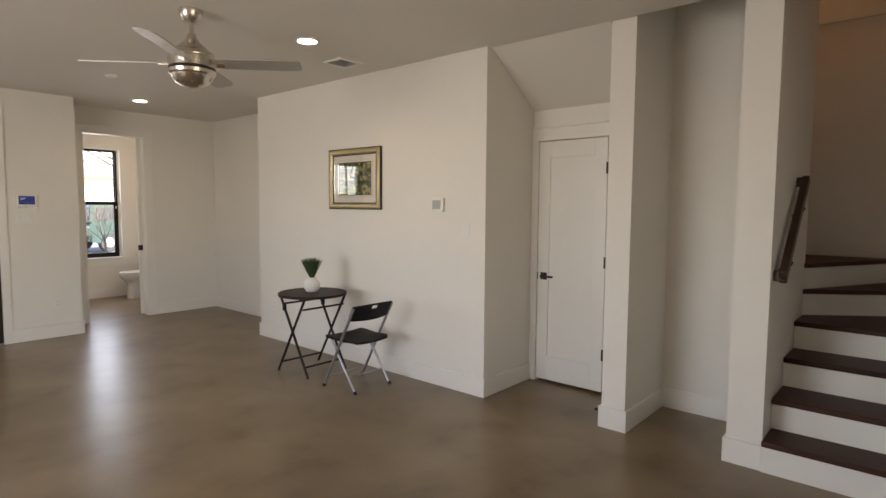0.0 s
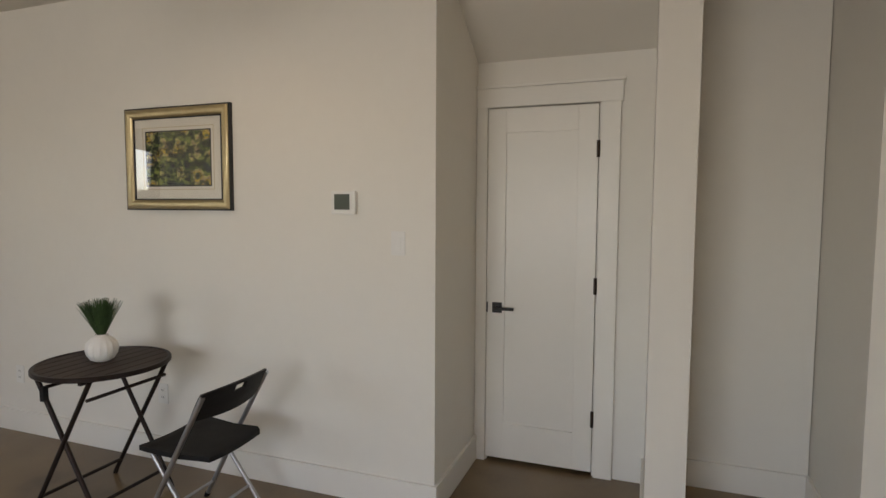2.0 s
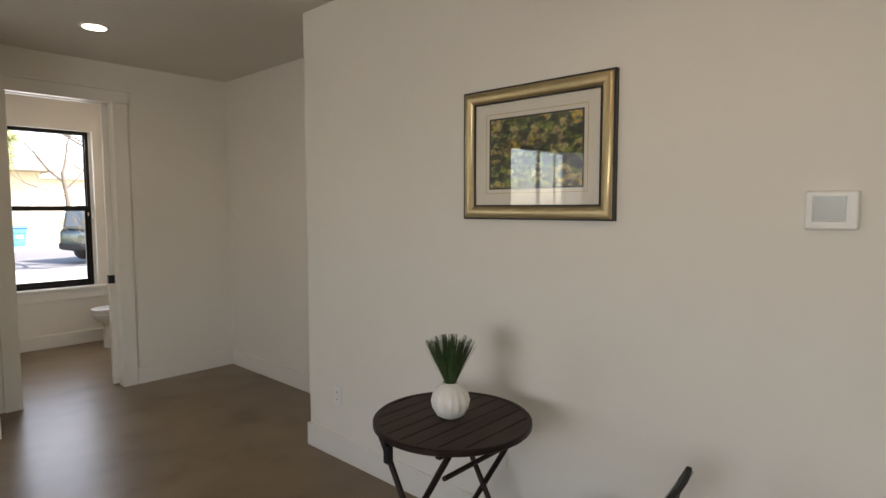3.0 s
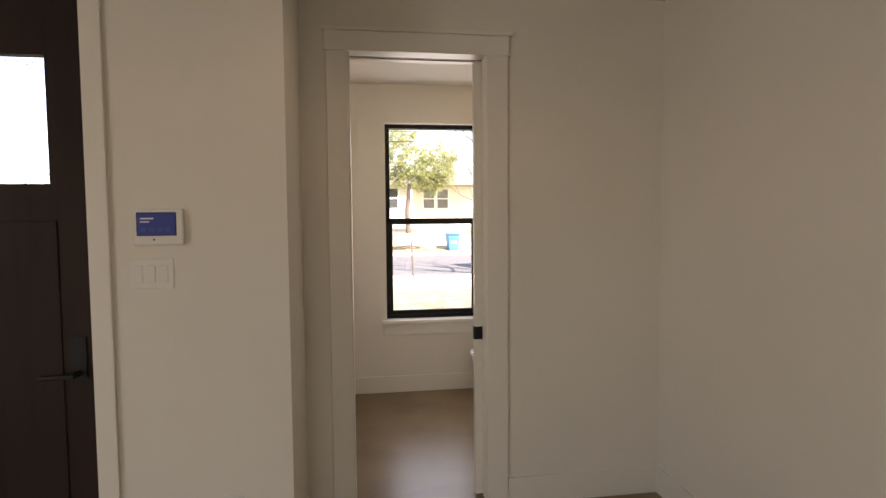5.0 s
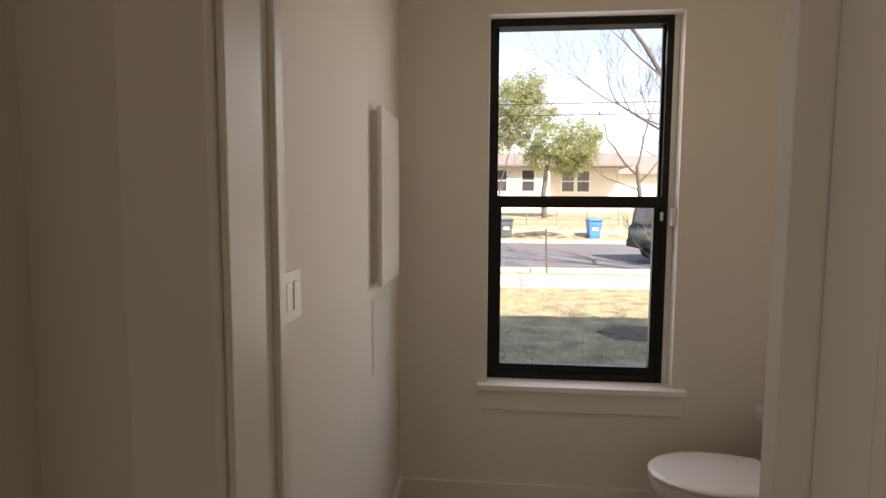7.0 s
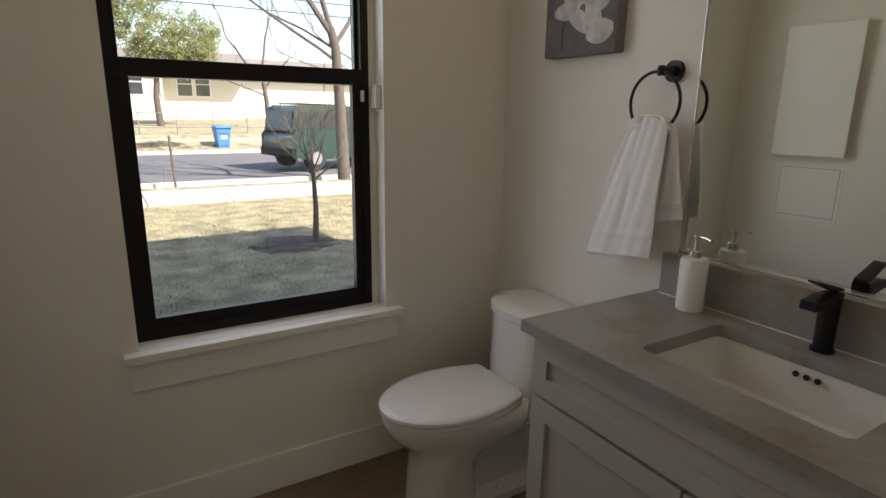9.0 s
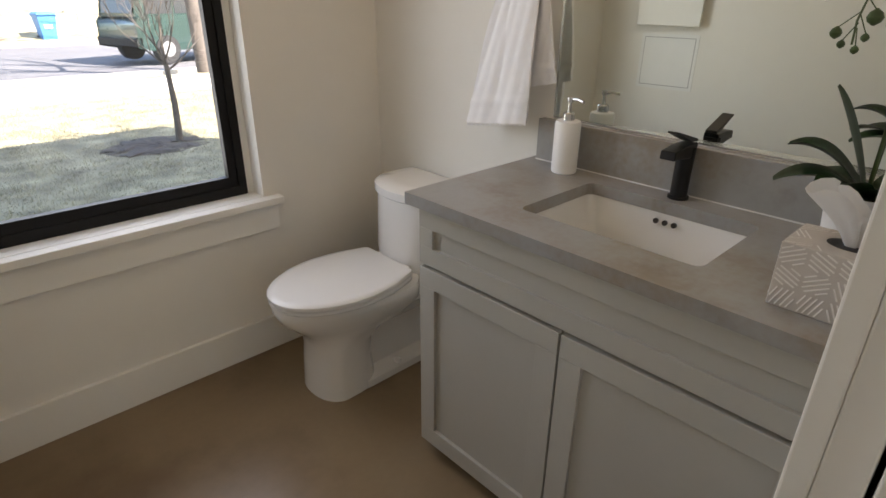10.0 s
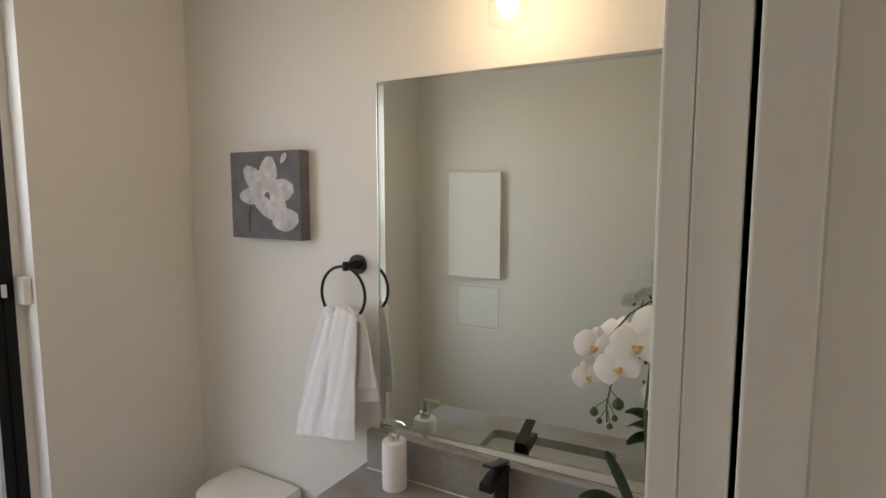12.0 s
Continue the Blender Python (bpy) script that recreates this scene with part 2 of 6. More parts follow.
SCRBLUE = glow("lit_blue_screen", (0.010, 0.022, 0.15), 0.07)
TILEB = surface("pale_blue_tile", (0.05, 0.10, 0.32), 0.2, vary=0.05)
LAMPON = glow("lamp_lens", (1.0, 0.88, 0.70), 2.2)
BULB = glow("bulb", (1.0, 0.80, 0.50), 3.0)
mirror_m, mirror_nt, mirror_p = nodes_of("mirror_silver")
mirror_p.inputs["Base Color"].default_value = (0.80, 0.84, 0.79, 1)
mirror_p.inputs["Metallic"].default_value = 1.0
mirror_p.inputs["Roughness"].default_value = 0.0
LAWN = surface("dry_lawn", (0.28, 0.25, 0.155), 0.95, vary=0.65, scale=3.4, bump=1.0, bump_scale=25)
WALKC = surface("sidewalk_concrete", (0.50, 0.47, 0.41), 0.85, vary=0.1, scale=2.0, bump=0.2, bump_scale=40)
ASPH = surface("worn_asphalt", (0.12, 0.12, 0.125), 0.85, vary=0.2, scale=1.0, bump=0.4, bump_scale=60)
BARK = surface("grey_bark", (0.095, 0.08, 0.068), 0.9, vary=0.3, scale=12, bump=1.0, bump_scale=40)
HEDGE = surface("live_oak_leaf", (0.24, 0.26, 0.11), 0.6, vary=0.4, scale=3)
hn = HEDGE.node_tree
h_tr = node(hn, "ShaderNodeBsdfTranslucent", Color=(0.34, 0.38, 0.12, 1))
h_mx = hn.nodes.new("ShaderNodeMixShader")
h_mx.inputs[0].default_value = 0.45
hn.links.new(hn.nodes["Principled BSDF"].outputs[0], h_mx.inputs[1])
hn.links.new(h_tr.outputs[0], h_mx.inputs[2])
hn.links.new(h_mx.outputs[0], hn.nodes["Material Output"].inputs[0])
BLADEG = surface("dry_grass_blade", (0.34, 0.315, 0.20), 0.8, vary=0.55, scale=3.0)
BINB = surface("blue_bin_plastic", (0.05, 0.20, 0.42), 0.5, vary=0.08, scale=6)
BING = surface("grey_bin_plastic", (0.10, 0.11, 0.12), 0.5, vary=0.08, scale=6)
CARG = surface("dark_green_car_paint", (0.011, 0.042, 0.040), 0.25, metal=0.3, vary=0.06, scale=3, coat=0.6)
CARGL = surface("dark_car_glass", (0.03, 0.035, 0.04), 0.06, vary=0.05, spread=0.03)
TYRE = surface("tyre_rubber", (0.02, 0.02, 0.02), 0.8, vary=0.2, scale=20)
SIDING = surface("cream_siding", (0.66, 0.62, 0.52), 0.75, vary=0.06, scale=3, bump=0.3, bump_scale=10, stretch=(0.1, 1, 6))
ROOFM = surface("brown_shingle", (0.19, 0.175, 0.16), 0.9, vary=0.2, scale=8, bump=0.6, bump_scale=30)
WINDK = surface("far_window_dark", (0.05, 0.055, 0.06), 0.1, vary=0.2, spread=0.05)
STONE = surface("pale_stone", (0.42, 0.38, 0.32), 0.85, vary=0.2, scale=5, bump=0.5, bump_scale=20)
MULCH = surface("dark_mulch", (0.085, 0.07, 0.055), 0.95, vary=0.5, scale=14, bump=1.0, bump_scale=40)


# ---- building helpers ----
ORIGIN = {}


def thing(name, at, label, category, group="", kind=""):
    ob = new(name)
    ob.location = at
    ob.empty_display_size = 0.05
    ORIGIN[ob] = Vector(at)
    return tagged(ob, label, category, group, kind)


def part(name, bm, material, parent=None, label="", bevel=0.0, smooth=False, seg=2):
    """Links a bmesh, given in world places, as one mesh under a thing or part."""
    if bevel:
        bmesh.ops.bevel(bm, geom=bm.edges[:], offset=bevel, segments=seg, affect="EDGES", profile=0.5, clamp_overlap=True)
    bmesh.ops.recalc_face_normals(bm, faces=bm.faces[:])
    me = bpy.data.meshes.new(name)
    ob = new(name, me)
    base = ORIGIN.get(parent, Vector((0, 0, 0))) if parent else Vector((0, 0, 0))
    ORIGIN[ob] = base if parent else Vector((0, 0, 0))
    for v in bm.verts:
        v.co -= base
    bm.to_mesh(me)
    bm.free()
    me.materials.append(material)
    if smooth:
        for poly in me.polygons:
            poly.use_smooth = True
        if hasattr(me, "set_sharp_from_angle"):
            me.set_sharp_from_angle(angle=radians(38))
    if parent:
        ob.parent = parent
    if label:
        ob["label"] = label
    return ob


def bx(bm, x0, x1, y0, y1, z0, z1):
    bmesh.ops.create_cube(bm, size=1.0, matrix=Matrix.Translation(((x0 + x1) / 2, (y0 + y1) / 2, (z0 + z1) / 2)) @ Matrix.Diagonal((x1 - x0, y1 - y0, z1 - z0, 1)))
    return bm


def B(*boxes):
    bm = bmesh.new()
    for b in boxes:
        bx(bm, *b)
    return bm


def obox(bm, m, sx, sy, sz):
    bmesh.ops.create_cube(bm, size=1.0, matrix=m @ Matrix.Diagonal((sx, sy, sz, 1)))
    return bm


def tube(bm, pts, r, n=8, r_end=None):
    """A round bar through the points, tapering to r_end."""
    pts = [Vector(p) for p in pts]
    rings = []
    side = None
    for i, p in enumerate(pts):
        d = (pts[min(i + 1, len(pts) - 1)] - pts[max(i - 1, 0)]).normalized()
        if side is None:
            side = d.orthogonal().normalized()
        side = (side - d * side.dot(d)).normalized()
        up = d.cross(side)
        rr = r if r_end is None else r + (r_end - r) * i / (len(pts) - 1)
        rings.append([bm.verts.new(p + (side * math.cos(2 * math.pi * k / n) + up * math.sin(2 * math.pi * k / n)) * rr) for k in range(n)])
    for a, b in zip(rings, rings[1:]):
        for k in range(n):
            bm.faces.new((a[k], a[(k + 1) % n], b[(k + 1) % n], b[k]))
    bm.faces.new(rings[0][::-1])
    bm.faces.new(rings[-1])
    return bm


def lathe(bm, at, profile, n=32, sx=1.0, sy=1.0, m=None):
    """Turns (radius, height) pairs about a vertical axis at the place."""
    at = Vector(at)
    rings = []
    for r, z in profile:
        ring = []
        for k in range(n):
            a = 2 * math.pi * k / n
            v = Vector((r * sx * math.cos(a), r * sy * math.sin(a), z))
            ring.append(bm.verts.new(at + (m @ v if m else v)))
        rings.append(ring)
    for a, b in zip(rings, rings[1:]):
        for k in range(n):
            bm.faces.new((a[k], a[(k + 1) % n], b[(k + 1) % n], b[k]))
    bm.faces.new(rings[0][::-1])
    bm.faces.new(rings[-1])
    return bm


def prism(bm, outline, axis, lo, hi):
    """Pushes a flat outline (pairs) along an axis from lo to hi."""
    def at(p, h):
        return {"x": (h, p[0], p[1]), "y": (p[0], h, p[1]), "z": (p[0], p[1], h)}[axis]
    a = [bm.verts.new(at(p, lo)) for p in outline]
    b = [bm.verts.new(at(p, hi)) for p in outline]
    bm.faces.new(a)
    bm.faces.new(b[::-1])
    for k in range(len(a)):
        bm.faces.new((a[k], a[(k + 1) % len(a)], b[(k + 1) % len(a)], b[k]))
    return bm


def structure(name, bm, material, label, category, bevel=0.0):
    return tagged(part(name, bm, material, None, label, bevel), label, category, kind="structure")


def loft(bm, sections):
    """Joins closed loops of equal length; caps both ends."""
    rings = [[bm.verts.new(p) for p in s] for s in sections]
    n = len(rings[0])
    for a, b in zip(rings, rings[1:]):
        for k in range(n):
            bm.faces.new((a[k], a[(k + 1) % n], b[(k + 1) % n], b[k]))
    bm.faces.new(rings[0][::-1])
    bm.faces.new(rings[-1])
    return bm


# ---- large structure ----
CZ = 2.70          # ceiling
WX = 3.25          # picture wall
EX = 3.828         # east wall of the niche and the bathroom
HY = 7.805         # hall face of the bathroom's door wall
BY = 9.85          # window wall of the bathroom
FY = 7.241         # front wall's inner face
structure("floor", B((-3.1, 6.2, -4.1, 9.95, -0.12, 0.0)), FLOOR, "stained tan polished concrete floor with mottled brown patches", "floor")
structure("ceiling", B((-3.1, 3.30, -4.1, 2.45, CZ, CZ + 0.25), (-3.1, 3.90, 2.45, 7.95, CZ, CZ + 0.25), (1.9, 3.9, 7.977, 9.95, CZ, CZ + 0.25)), CEIL,
          "smooth off-white painted ceiling", "ceiling")
wall_lab = "smooth off-white painted wall"
structure("wall_picture", B((WX, WX + 0.12, 2.45, 5.65, 0, CZ)), WALL, "off-white painted wall where the framed picture hangs", "wall")
structure("wall_closet_return", B((WX + 0.12, 4.02, 2.45, 2.57, 0, CZ)), WALL, "off-white painted return wall beside the closet door", "wall")
structure("wall_niche_return", B((WX + 0.12, EX, 5.53, 5.65, 0, CZ)), WALL, wall_lab, "wall")
structure("wall_east", B((EX, EX + 0.12, 5.53, 8.000, 0, CZ), (EX, EX + 0.12, 8.970, 9.95, 0, CZ), (EX, EX + 0.12, 8.000, 8.970, 0, 0.996), (EX, EX + 0.12, 8.000, 8.970, 2.077, CZ), (EX + 0.04, EX + 0.12, 8.000, 8.970, 0.996, 2.077)), WALL, "off-white painted wall of niche and bathroom", "wall")
# bathroom door wall with a pocket for the sliding door
structure("wall_bath_door", B((1.905, 2.125, HY, 7.984, 0, CZ), (2.125, 2.86, HY, 7.984, 2.40, CZ), (2.86, EX, HY, 7.908, 0, CZ), (2.86, EX, 7.952, 7.984, 0, CZ),
                              (3.70, EX, 7.908, 7.952, 0, CZ), (2.86, 3.70, 7.908, 7.952, 2.40, CZ)), WALL, wall_lab + " around the bathroom's pocket door", "wall")
structure("wall_hall_return", B((1.785, 1.905, FY + 0.14, 7.977, 0, CZ)), WALL, wall_lab, "wall")
structure("wall_bath_west", B((1.865, 1.985, 7.977, 9.95, 0, CZ)), WALL, wall_lab + " of the bathroom", "wall")
WX0, WX1, WZ0, WZ1 = 2.41, 3.25, 0.645, 2.37
structure("wall_bath_window", B((1.985, WX0, BY, BY + 0.16, 0, CZ), (WX1 + 0.025, EX, BY, BY + 0.16, 0, CZ), (WX1, WX1 + 0.025, BY + 0.076, BY + 0.16, WZ0, WZ1), (WX0, WX1 + 0.025, BY, BY + 0.16, 0, WZ0), (WX0, WX1 + 0.025, BY, BY + 0.16, WZ1, CZ)), WALL,
          wall_lab + " around the bathroom window", "wall")
DX0, DX1, DZ = 0.26, 1.17, 2.42
structure("wall_front", B((-3.1, -2.8, FY, FY + 0.14, 0, CZ), (-1.2, DX0, FY, FY + 0.14, 0, CZ), (-2.8, -1.2, FY, FY + 0.14, 0, 0.6), (-2.8, -1.2, FY, FY + 0.14, 2.4, CZ), (DX1, 1.905, FY, FY + 0.14, 0, CZ), (DX0, DX1, FY, FY + 0.14, DZ, CZ)), WALL, wall_lab + " beside the front door", "wall")
# closing walls out of view, with openings for the west and added south windows
structure("wall_west", B((-3.1, -3.0, -4.1, 1.80, 0, CZ), (-3.1, -3.0, 4.10, FY, 0, CZ), (-3.1, -3.0, 1.80, 4.10, 0, 0.6), (-3.1, -3.0, 1.80, 4.10, 2.4, CZ)), WALL, wall_lab + " with a wide window out of view", "wall")
structure("wall_south", B((-3.0, -0.75, -4.1, -4.0, 0, CZ), (1.95, 2.1, -4.1, -4.0, 0, CZ), (-0.75, 1.95, -4.1, -4.0, 2.45, CZ), (-0.75, 1.95, -4.1, -4.0, 0, 0.3)), WALL, wall_lab + " with a wide window out of view", "wall")
# closet, alcove and stair walls
structure("wall_closet", B((3.93, 4.05, 2.36 + 0.02, 2.45, 0, CZ), (3.93, 4.05, 1.50, 1.765, 0, CZ), (3.93, 4.05, 1.765, 2.38, 2.05, CZ)), WALL, wall_lab + " around the closet door", "wall")
# Unseen closet ceiling, added to stop light leaking in from above.
structure("ceiling_closet_unseen", B((4.05, 4.9, 0.72, 2.9, 2.45, 2.55)), CEIL, "unseen closet ceiling that keeps light out", "ceiling")
structure("wall_closet_side", B((4.02, 4.9, 2.57, 2.69, 0, 2.45)), WALL, wall_lab, "wall")
structure("wall_closet_back", B((4.9, 5.0, 0.72, 2.9, 0, CZ)), WALL, wall_lab, "wall")
structure("wall_column", B((3.325, 4.05, 1.335, 1.50, 0, 3.1)), WALL, "white painted wall end like a column between closet and alcove", "wall")
structure("wall_alcove", B((4.01, 4.13, 0.72, 1.335, 0, 3.1)), WALL, "off-white painted back wall of a shallow alcove", "wall")
structure("ceiling_alcove", B((3.30, 4.13, 0.52, 1.50, 3.1, 3.2)), CEIL, "painted alcove ceiling", "ceiling")
structure("wall_stair_left", B((3.325, 4.50, 0.525, 0.715, 0, 5.2)), WALL, "white painted wall end beside the stairs", "wall")
structure("wall_stair_right", B((1.98, 3.2, -0.475, -0.355, 0, CZ), (3.2, 5.56, -0.475, -0.355, 0, 5.2), (1.98, 2.1, -4.0, -0.475, 0, CZ)), WALL, "off-white painted stair wall", "wall")
structure("wall_stair_back", B((5.44, 5.56, -0.355, 3.6, 0, 3.02), (5.41, 5.56, -0.355, 3.6, 3.02, 5.2)), WALL, "off-white stair wall with a projecting ledge", "wall")
structure("wall_stair_north", B((3.3, 5.56, 3.6, 3.7, CZ + 0.25, 5.2)), WALL, wall_lab, "wall")
structure("wall_stair_west", B((3.2, 3.3, -0.46, 3.7, CZ + 0.06, 5.2)), WALL, wall_lab, "wall")
structure("ceiling_stair", B((3.2, 5.56, -0.46, 3.7, 5.2, 5.3)), CEIL, "painted stairwell ceiling", "ceiling")
bm = bmesh.new()
prism(bm, [(3.30, CZ), (3.94, 2.30), (3.94, 2.42), (3.30, CZ + 0.14)], "y", 1.50, 2.45)
structure("ceiling_soffit", bm, CEIL, "sloping painted soffit above the closet door", "ceiling")
# unseen storey above and roof, sized to cast the house's shade on the lawn
structure("wall_upper_unseen", B((-3.4, 8.7, 9.9, 10.0, 2.96, 6.0), (-3.4, -3.3, -4.3, 9.9, 2.96, 6.0), (8.6, 8.7, -4.3, 9.9, -0.3, 6.0), (-3.3, 8.6, -4.3, -4.2, 2.96, 6.0), (3.95, 8.6, 9.9, 10.0, -0.3, 2.96)), SIDING,
          "unseen upper-storey outer wall, sized to shade the lawn", "wall")
structure("roof", B((-3.7, 9.0, -4.6, 10.35, 6.0, 6.25)), ROOFM, "unseen flat dark roof, sized to shade the lawn", "roof")


# ---- baseboards and door trim ----
def baseboard(name, runs):
    bm = bmesh.new()
    for x0, x1, y0, y1 in runs:
        bx(bm, x0, x1, y0, y1, 0.0, 0.145)
    return structure(name, bm, TRIM, "white painted square-edged baseboard", "baseboard", bevel=0.002)


T = 0.016
baseboard("baseboard_picture", [(WX - T, WX, 2.45 - T, 5.65 + T)])
baseboard("baseboard_return", [(WX, 3.91, 2.45 - T, 2.45)])
baseboard("baseboard_niche", [(WX, EX, 5.65, 5.65 + T), (EX - T, EX, 5.65 + T, HY - T), (2.96, EX, HY - T, HY)])
baseboard("baseboard_front", [(1.245, 1.905 + T, FY - T, FY), (-3.0, 0.18, FY - T, FY), (1.905, 1.905 + T, FY, HY - T)])
baseboard("baseboard_bath", [(1.985, 3.79, BY - T, BY), (1.985, 1.985 + T, 8.002, BY - T), (EX - T, EX, 9.012, BY - T)])
baseboard("baseboard_column", [(3.325 - T, 3.325, 1.335 - T, 1.50 + T), (3.325, 4.01, 1.335 - T, 1.335), (3.325, 3.93, 1.50, 1.50 + T)])
baseboard("baseboard_alcove", [(4.01 - T, 4.01, 0.715 + T, 1.335 - T), (3.325, 4.01, 0.715, 0.715 + T)])
baseboard("baseboard_stair_front", [(3.325 - T, 3.325, 0.525, 0.715 + T)])


def casing(name, boxes, label):
    t = thing(name, (boxes[0][0], boxes[0][2], 0), label, "door casing", kind="structure")
    for n, b in zip(("side_board", "side_board", "head_board", "cap", "bead") if len(boxes) > 2 else ("side_board", "head_board"), boxes):
        part(n, B(b), TRIM, t, bevel=0.0025)
    return t


casing("trim_closet_door", [(3.908, 3.93, 2.386, 2.449, 0, 2.05), (3.908, 3.93, 1.665, 1.765, 0, 2.05), (3.905, 3.93, 1.655, 2.449, 2.05, 2.155), (3.892, 3.93, 1.645, 2.449, 2.155, 2.172)],
       "white craftsman casing round the closet door")
casing("trim_bath_door", [(2.035, 2.14, HY - 0.018, HY, 0, 2.385), (2.845, 2.957, HY - 0.018, HY, 0, 2.385), (2.03, 2.962, HY - 0.02, HY, 2.385, 2.475), (2.015, 2.977, HY - 0.034, HY, 2.475, 2.492),
                          (2.02, 2.972, HY - 0.026, HY, 2.377, 2.386)], "white craftsman casing round the bathroom door")
casing("trim_bath_door_inside", [(2.035, 2.14, 7.984, 8.006, 0, 2.385), (2.845, 2.957, 7.984, 8.006, 0, 2.385), (2.03, 2.962, 7.984, 8.008, 2.385, 2.475)],
       "white casing on the bathroom side of the doorway")
casing("trim_front_door", [(1.17, 1.245, FY - 0.018, FY, 0, DZ), (0.185, 0.26, FY - 0.018, FY, 0, DZ), (0.18, 1.25, FY - 0.02, FY, DZ, DZ + 0.1)], "white casing round the front door")
j = thing("door_jamb", (2.125, HY, 0), "white painted pocket door jamb with a dark slot", "door jamb", kind="structure")
part("strike_jamb", B((2.125, 2.14, HY, 7.984, 0, 2.385)), TRIM, j, bevel=0.002)
part("strike_stop", B((2.14, 2.150, HY + 0.004, 7.908, 0, 2.385)), TRIM, j, bevel=0.002)
part("strike_stop", B((2.14, 2.150, 7.952, 7.981, 0, 2.385)), TRIM, j, bevel=0.002)
part("split_jamb", B((2.845, 2.86, HY, 7.908, 0, 2.385)), TRIM, j, bevel=0.002)
part("split_jamb", B((2.845, 2.86, 7.952, 7.984, 0, 2.385)), TRIM, j, bevel=0.002)
part("head_jamb", B((2.14, 2.845, HY, 7.908, 2.385, 2.40), (2.14, 2.845, 7.952, 7.984, 2.385, 2.40)), TRIM, j, bevel=0.002)
part("track", B((2.14, 2.86, 7.922, 7.944, 2.39, 2.41)), HINGE, j)

# ---- doors ----
d = thing("pocket_door", (2.792, 7.9, 0), "white pocket door slid almost fully into the wall", "door", kind="structure")
part("slab", B((2.802, 3.64, 7.911, 7.947, 0.012, 2.375)), DOORP, d, bevel=0.002)
part("edge_pull", B((2.799, 2.876, 7.9095, 7.9485, 0.880, 0.952)), BLACKM, d, "square black edge pull", bevel=0.003)

d = thing("closet_door", (3.915, 2.08, 0), "white one-panel closet door, closed", "door", kind="structure")
Y0, Y1, PZ0, PZ1 = 1.7765, 2.383, 0.024, 2.044
part("stile", B((3.918, 3.953, Y0, Y0 + 0.105, PZ0, PZ1)), DOORP, d, bevel=0.002)
part("stile", B((3.918, 3.953, Y1 - 0.105, Y1, PZ0, PZ1)), DOORP, d, bevel=0.002)
part("rail", B((3.918, 3.953, Y0 + 0.105, Y1 - 0.105, PZ1 - 0.135, PZ1)), DOORP, d, bevel=0.002)
part("rail", B((3.918, 3.953, Y0 + 0.105, Y1 - 0.105, PZ0, PZ0 + 0.21)), DOORP, d, bevel=0.002)
part("panel", B((3.928, 3.948, Y0 + 0.1, Y1 - 0.1, PZ0 + 0.2, PZ1 - 0.13)), DOORP, d)
part("jamb", B((3.932, 4.05, 2.3845, 2.3875, 0, 2.05), (3.932, 4.05, 1.766, 1.774, 0, 2.05)), TRIM, d)
for hz in (1.85, 1.11, 0.37):
    part("hinge", tube(B((3.914, 3.918, 1.768, 1.785, hz - 0.09, hz)), [(3.913, 1.774, hz - 0.09), (3.913, 1.774, hz)], 0.006), HINGE, d, "dark bronze hinge")
hd = part("handle", tube(B((3.909, 3.918, 2.292, 2.348, 0.885, 0.945)), [(3.909, 2.32, 0.915), (3.872, 2.32, 0.915)], 0.011, 10), BLACKM, d, "black square-rose lever handle", bevel=0.0)
part("lever", B((3.866, 3.884, 2.215, 2.33, 0.907, 0.923)), BLACKM, hd, bevel=0.003)
part("latch_plate", B((3.916, 3.919, 2.376, 2.384, 0.885, 0.945)), BLACKM, d)

d = thing("front_door", (0.715, FY, 0), "dark brown wooden front door with a rippled glass light, closed", "door", kind="structure")
part("slab", B((DX0, 0.40, FY + 0.02, FY + 0.065, 0.01, DZ), (1.03, DX1, FY + 0.02, FY + 0.065, 0.01, DZ), (0.40, 1.03, FY + 0.02, FY + 0.065, 0.01, 1.69), (0.40, 1.03, FY + 0.02, FY + 0.065, 2.17, DZ)), FDOOR, d)
for px in (0.40, 0.61, 0.82):
    o = part("pane", B((px + 0.008, px + 0.202, FY + 0.035, FY + 0.045, 1.70, 2.16)), RIPPLE, d, "rippled glass pane")
    o.visible_shadow = False
part("muntin", B((0.60, 0.62, FY + 0.022, FY + 0.06, 1.69, 2.17), (0.81, 0.83, FY + 0.022, FY + 0.06, 1.69, 2.17)), FDOOR, d)
part("panel", B((DX0 + 0.12, DX1 - 0.12, FY + 0.014, FY + 0.021, 0.25, 1.55)), FDOOR, d, bevel=0.004)
fh = part("handle_set", tube(B((1.075, 1.135, FY + 0.012, FY + 0.02, 0.93, 1.10)), [(1.105, FY + 0.015, 0.96), (1.105, FY - 0.04, 0.96)], 0.012), BLACKM, d, "black door handle with deadbolt")
part("lever", B((0.99, 1.115, FY - 0.05, FY - 0.032, 0.95, 0.968)), BLACKM, fh, bevel=0.003)

# ---- bathroom window ----
w = thing("window_1", (2.85, BY, WZ0), "black-framed single-hung window with white sill", "window", kind="structure")
FYA, FYB = BY + 0.075, BY + 0.163
part("window_frame", B((WX0, WX0 + 0.03, FYA, FYB, WZ0, WZ1), (WX1 - 0.03, WX1, FYA, FYB, WZ0, WZ1), (WX0 + 0.03, WX1 - 0.03, FYA, FYB, WZ0, WZ0 + 0.035), (WX0 + 0.03, WX1 - 0.03, FYA, FYB, WZ1 - 0.035, WZ1)), BLACKF, w)
part("meeting_rail", B((WX0 + 0.03, WX1 - 0.03, FYA - 0.006, FYA + 0.06, 1.488, 1.543)), BLACKF, w, bevel=0.003)
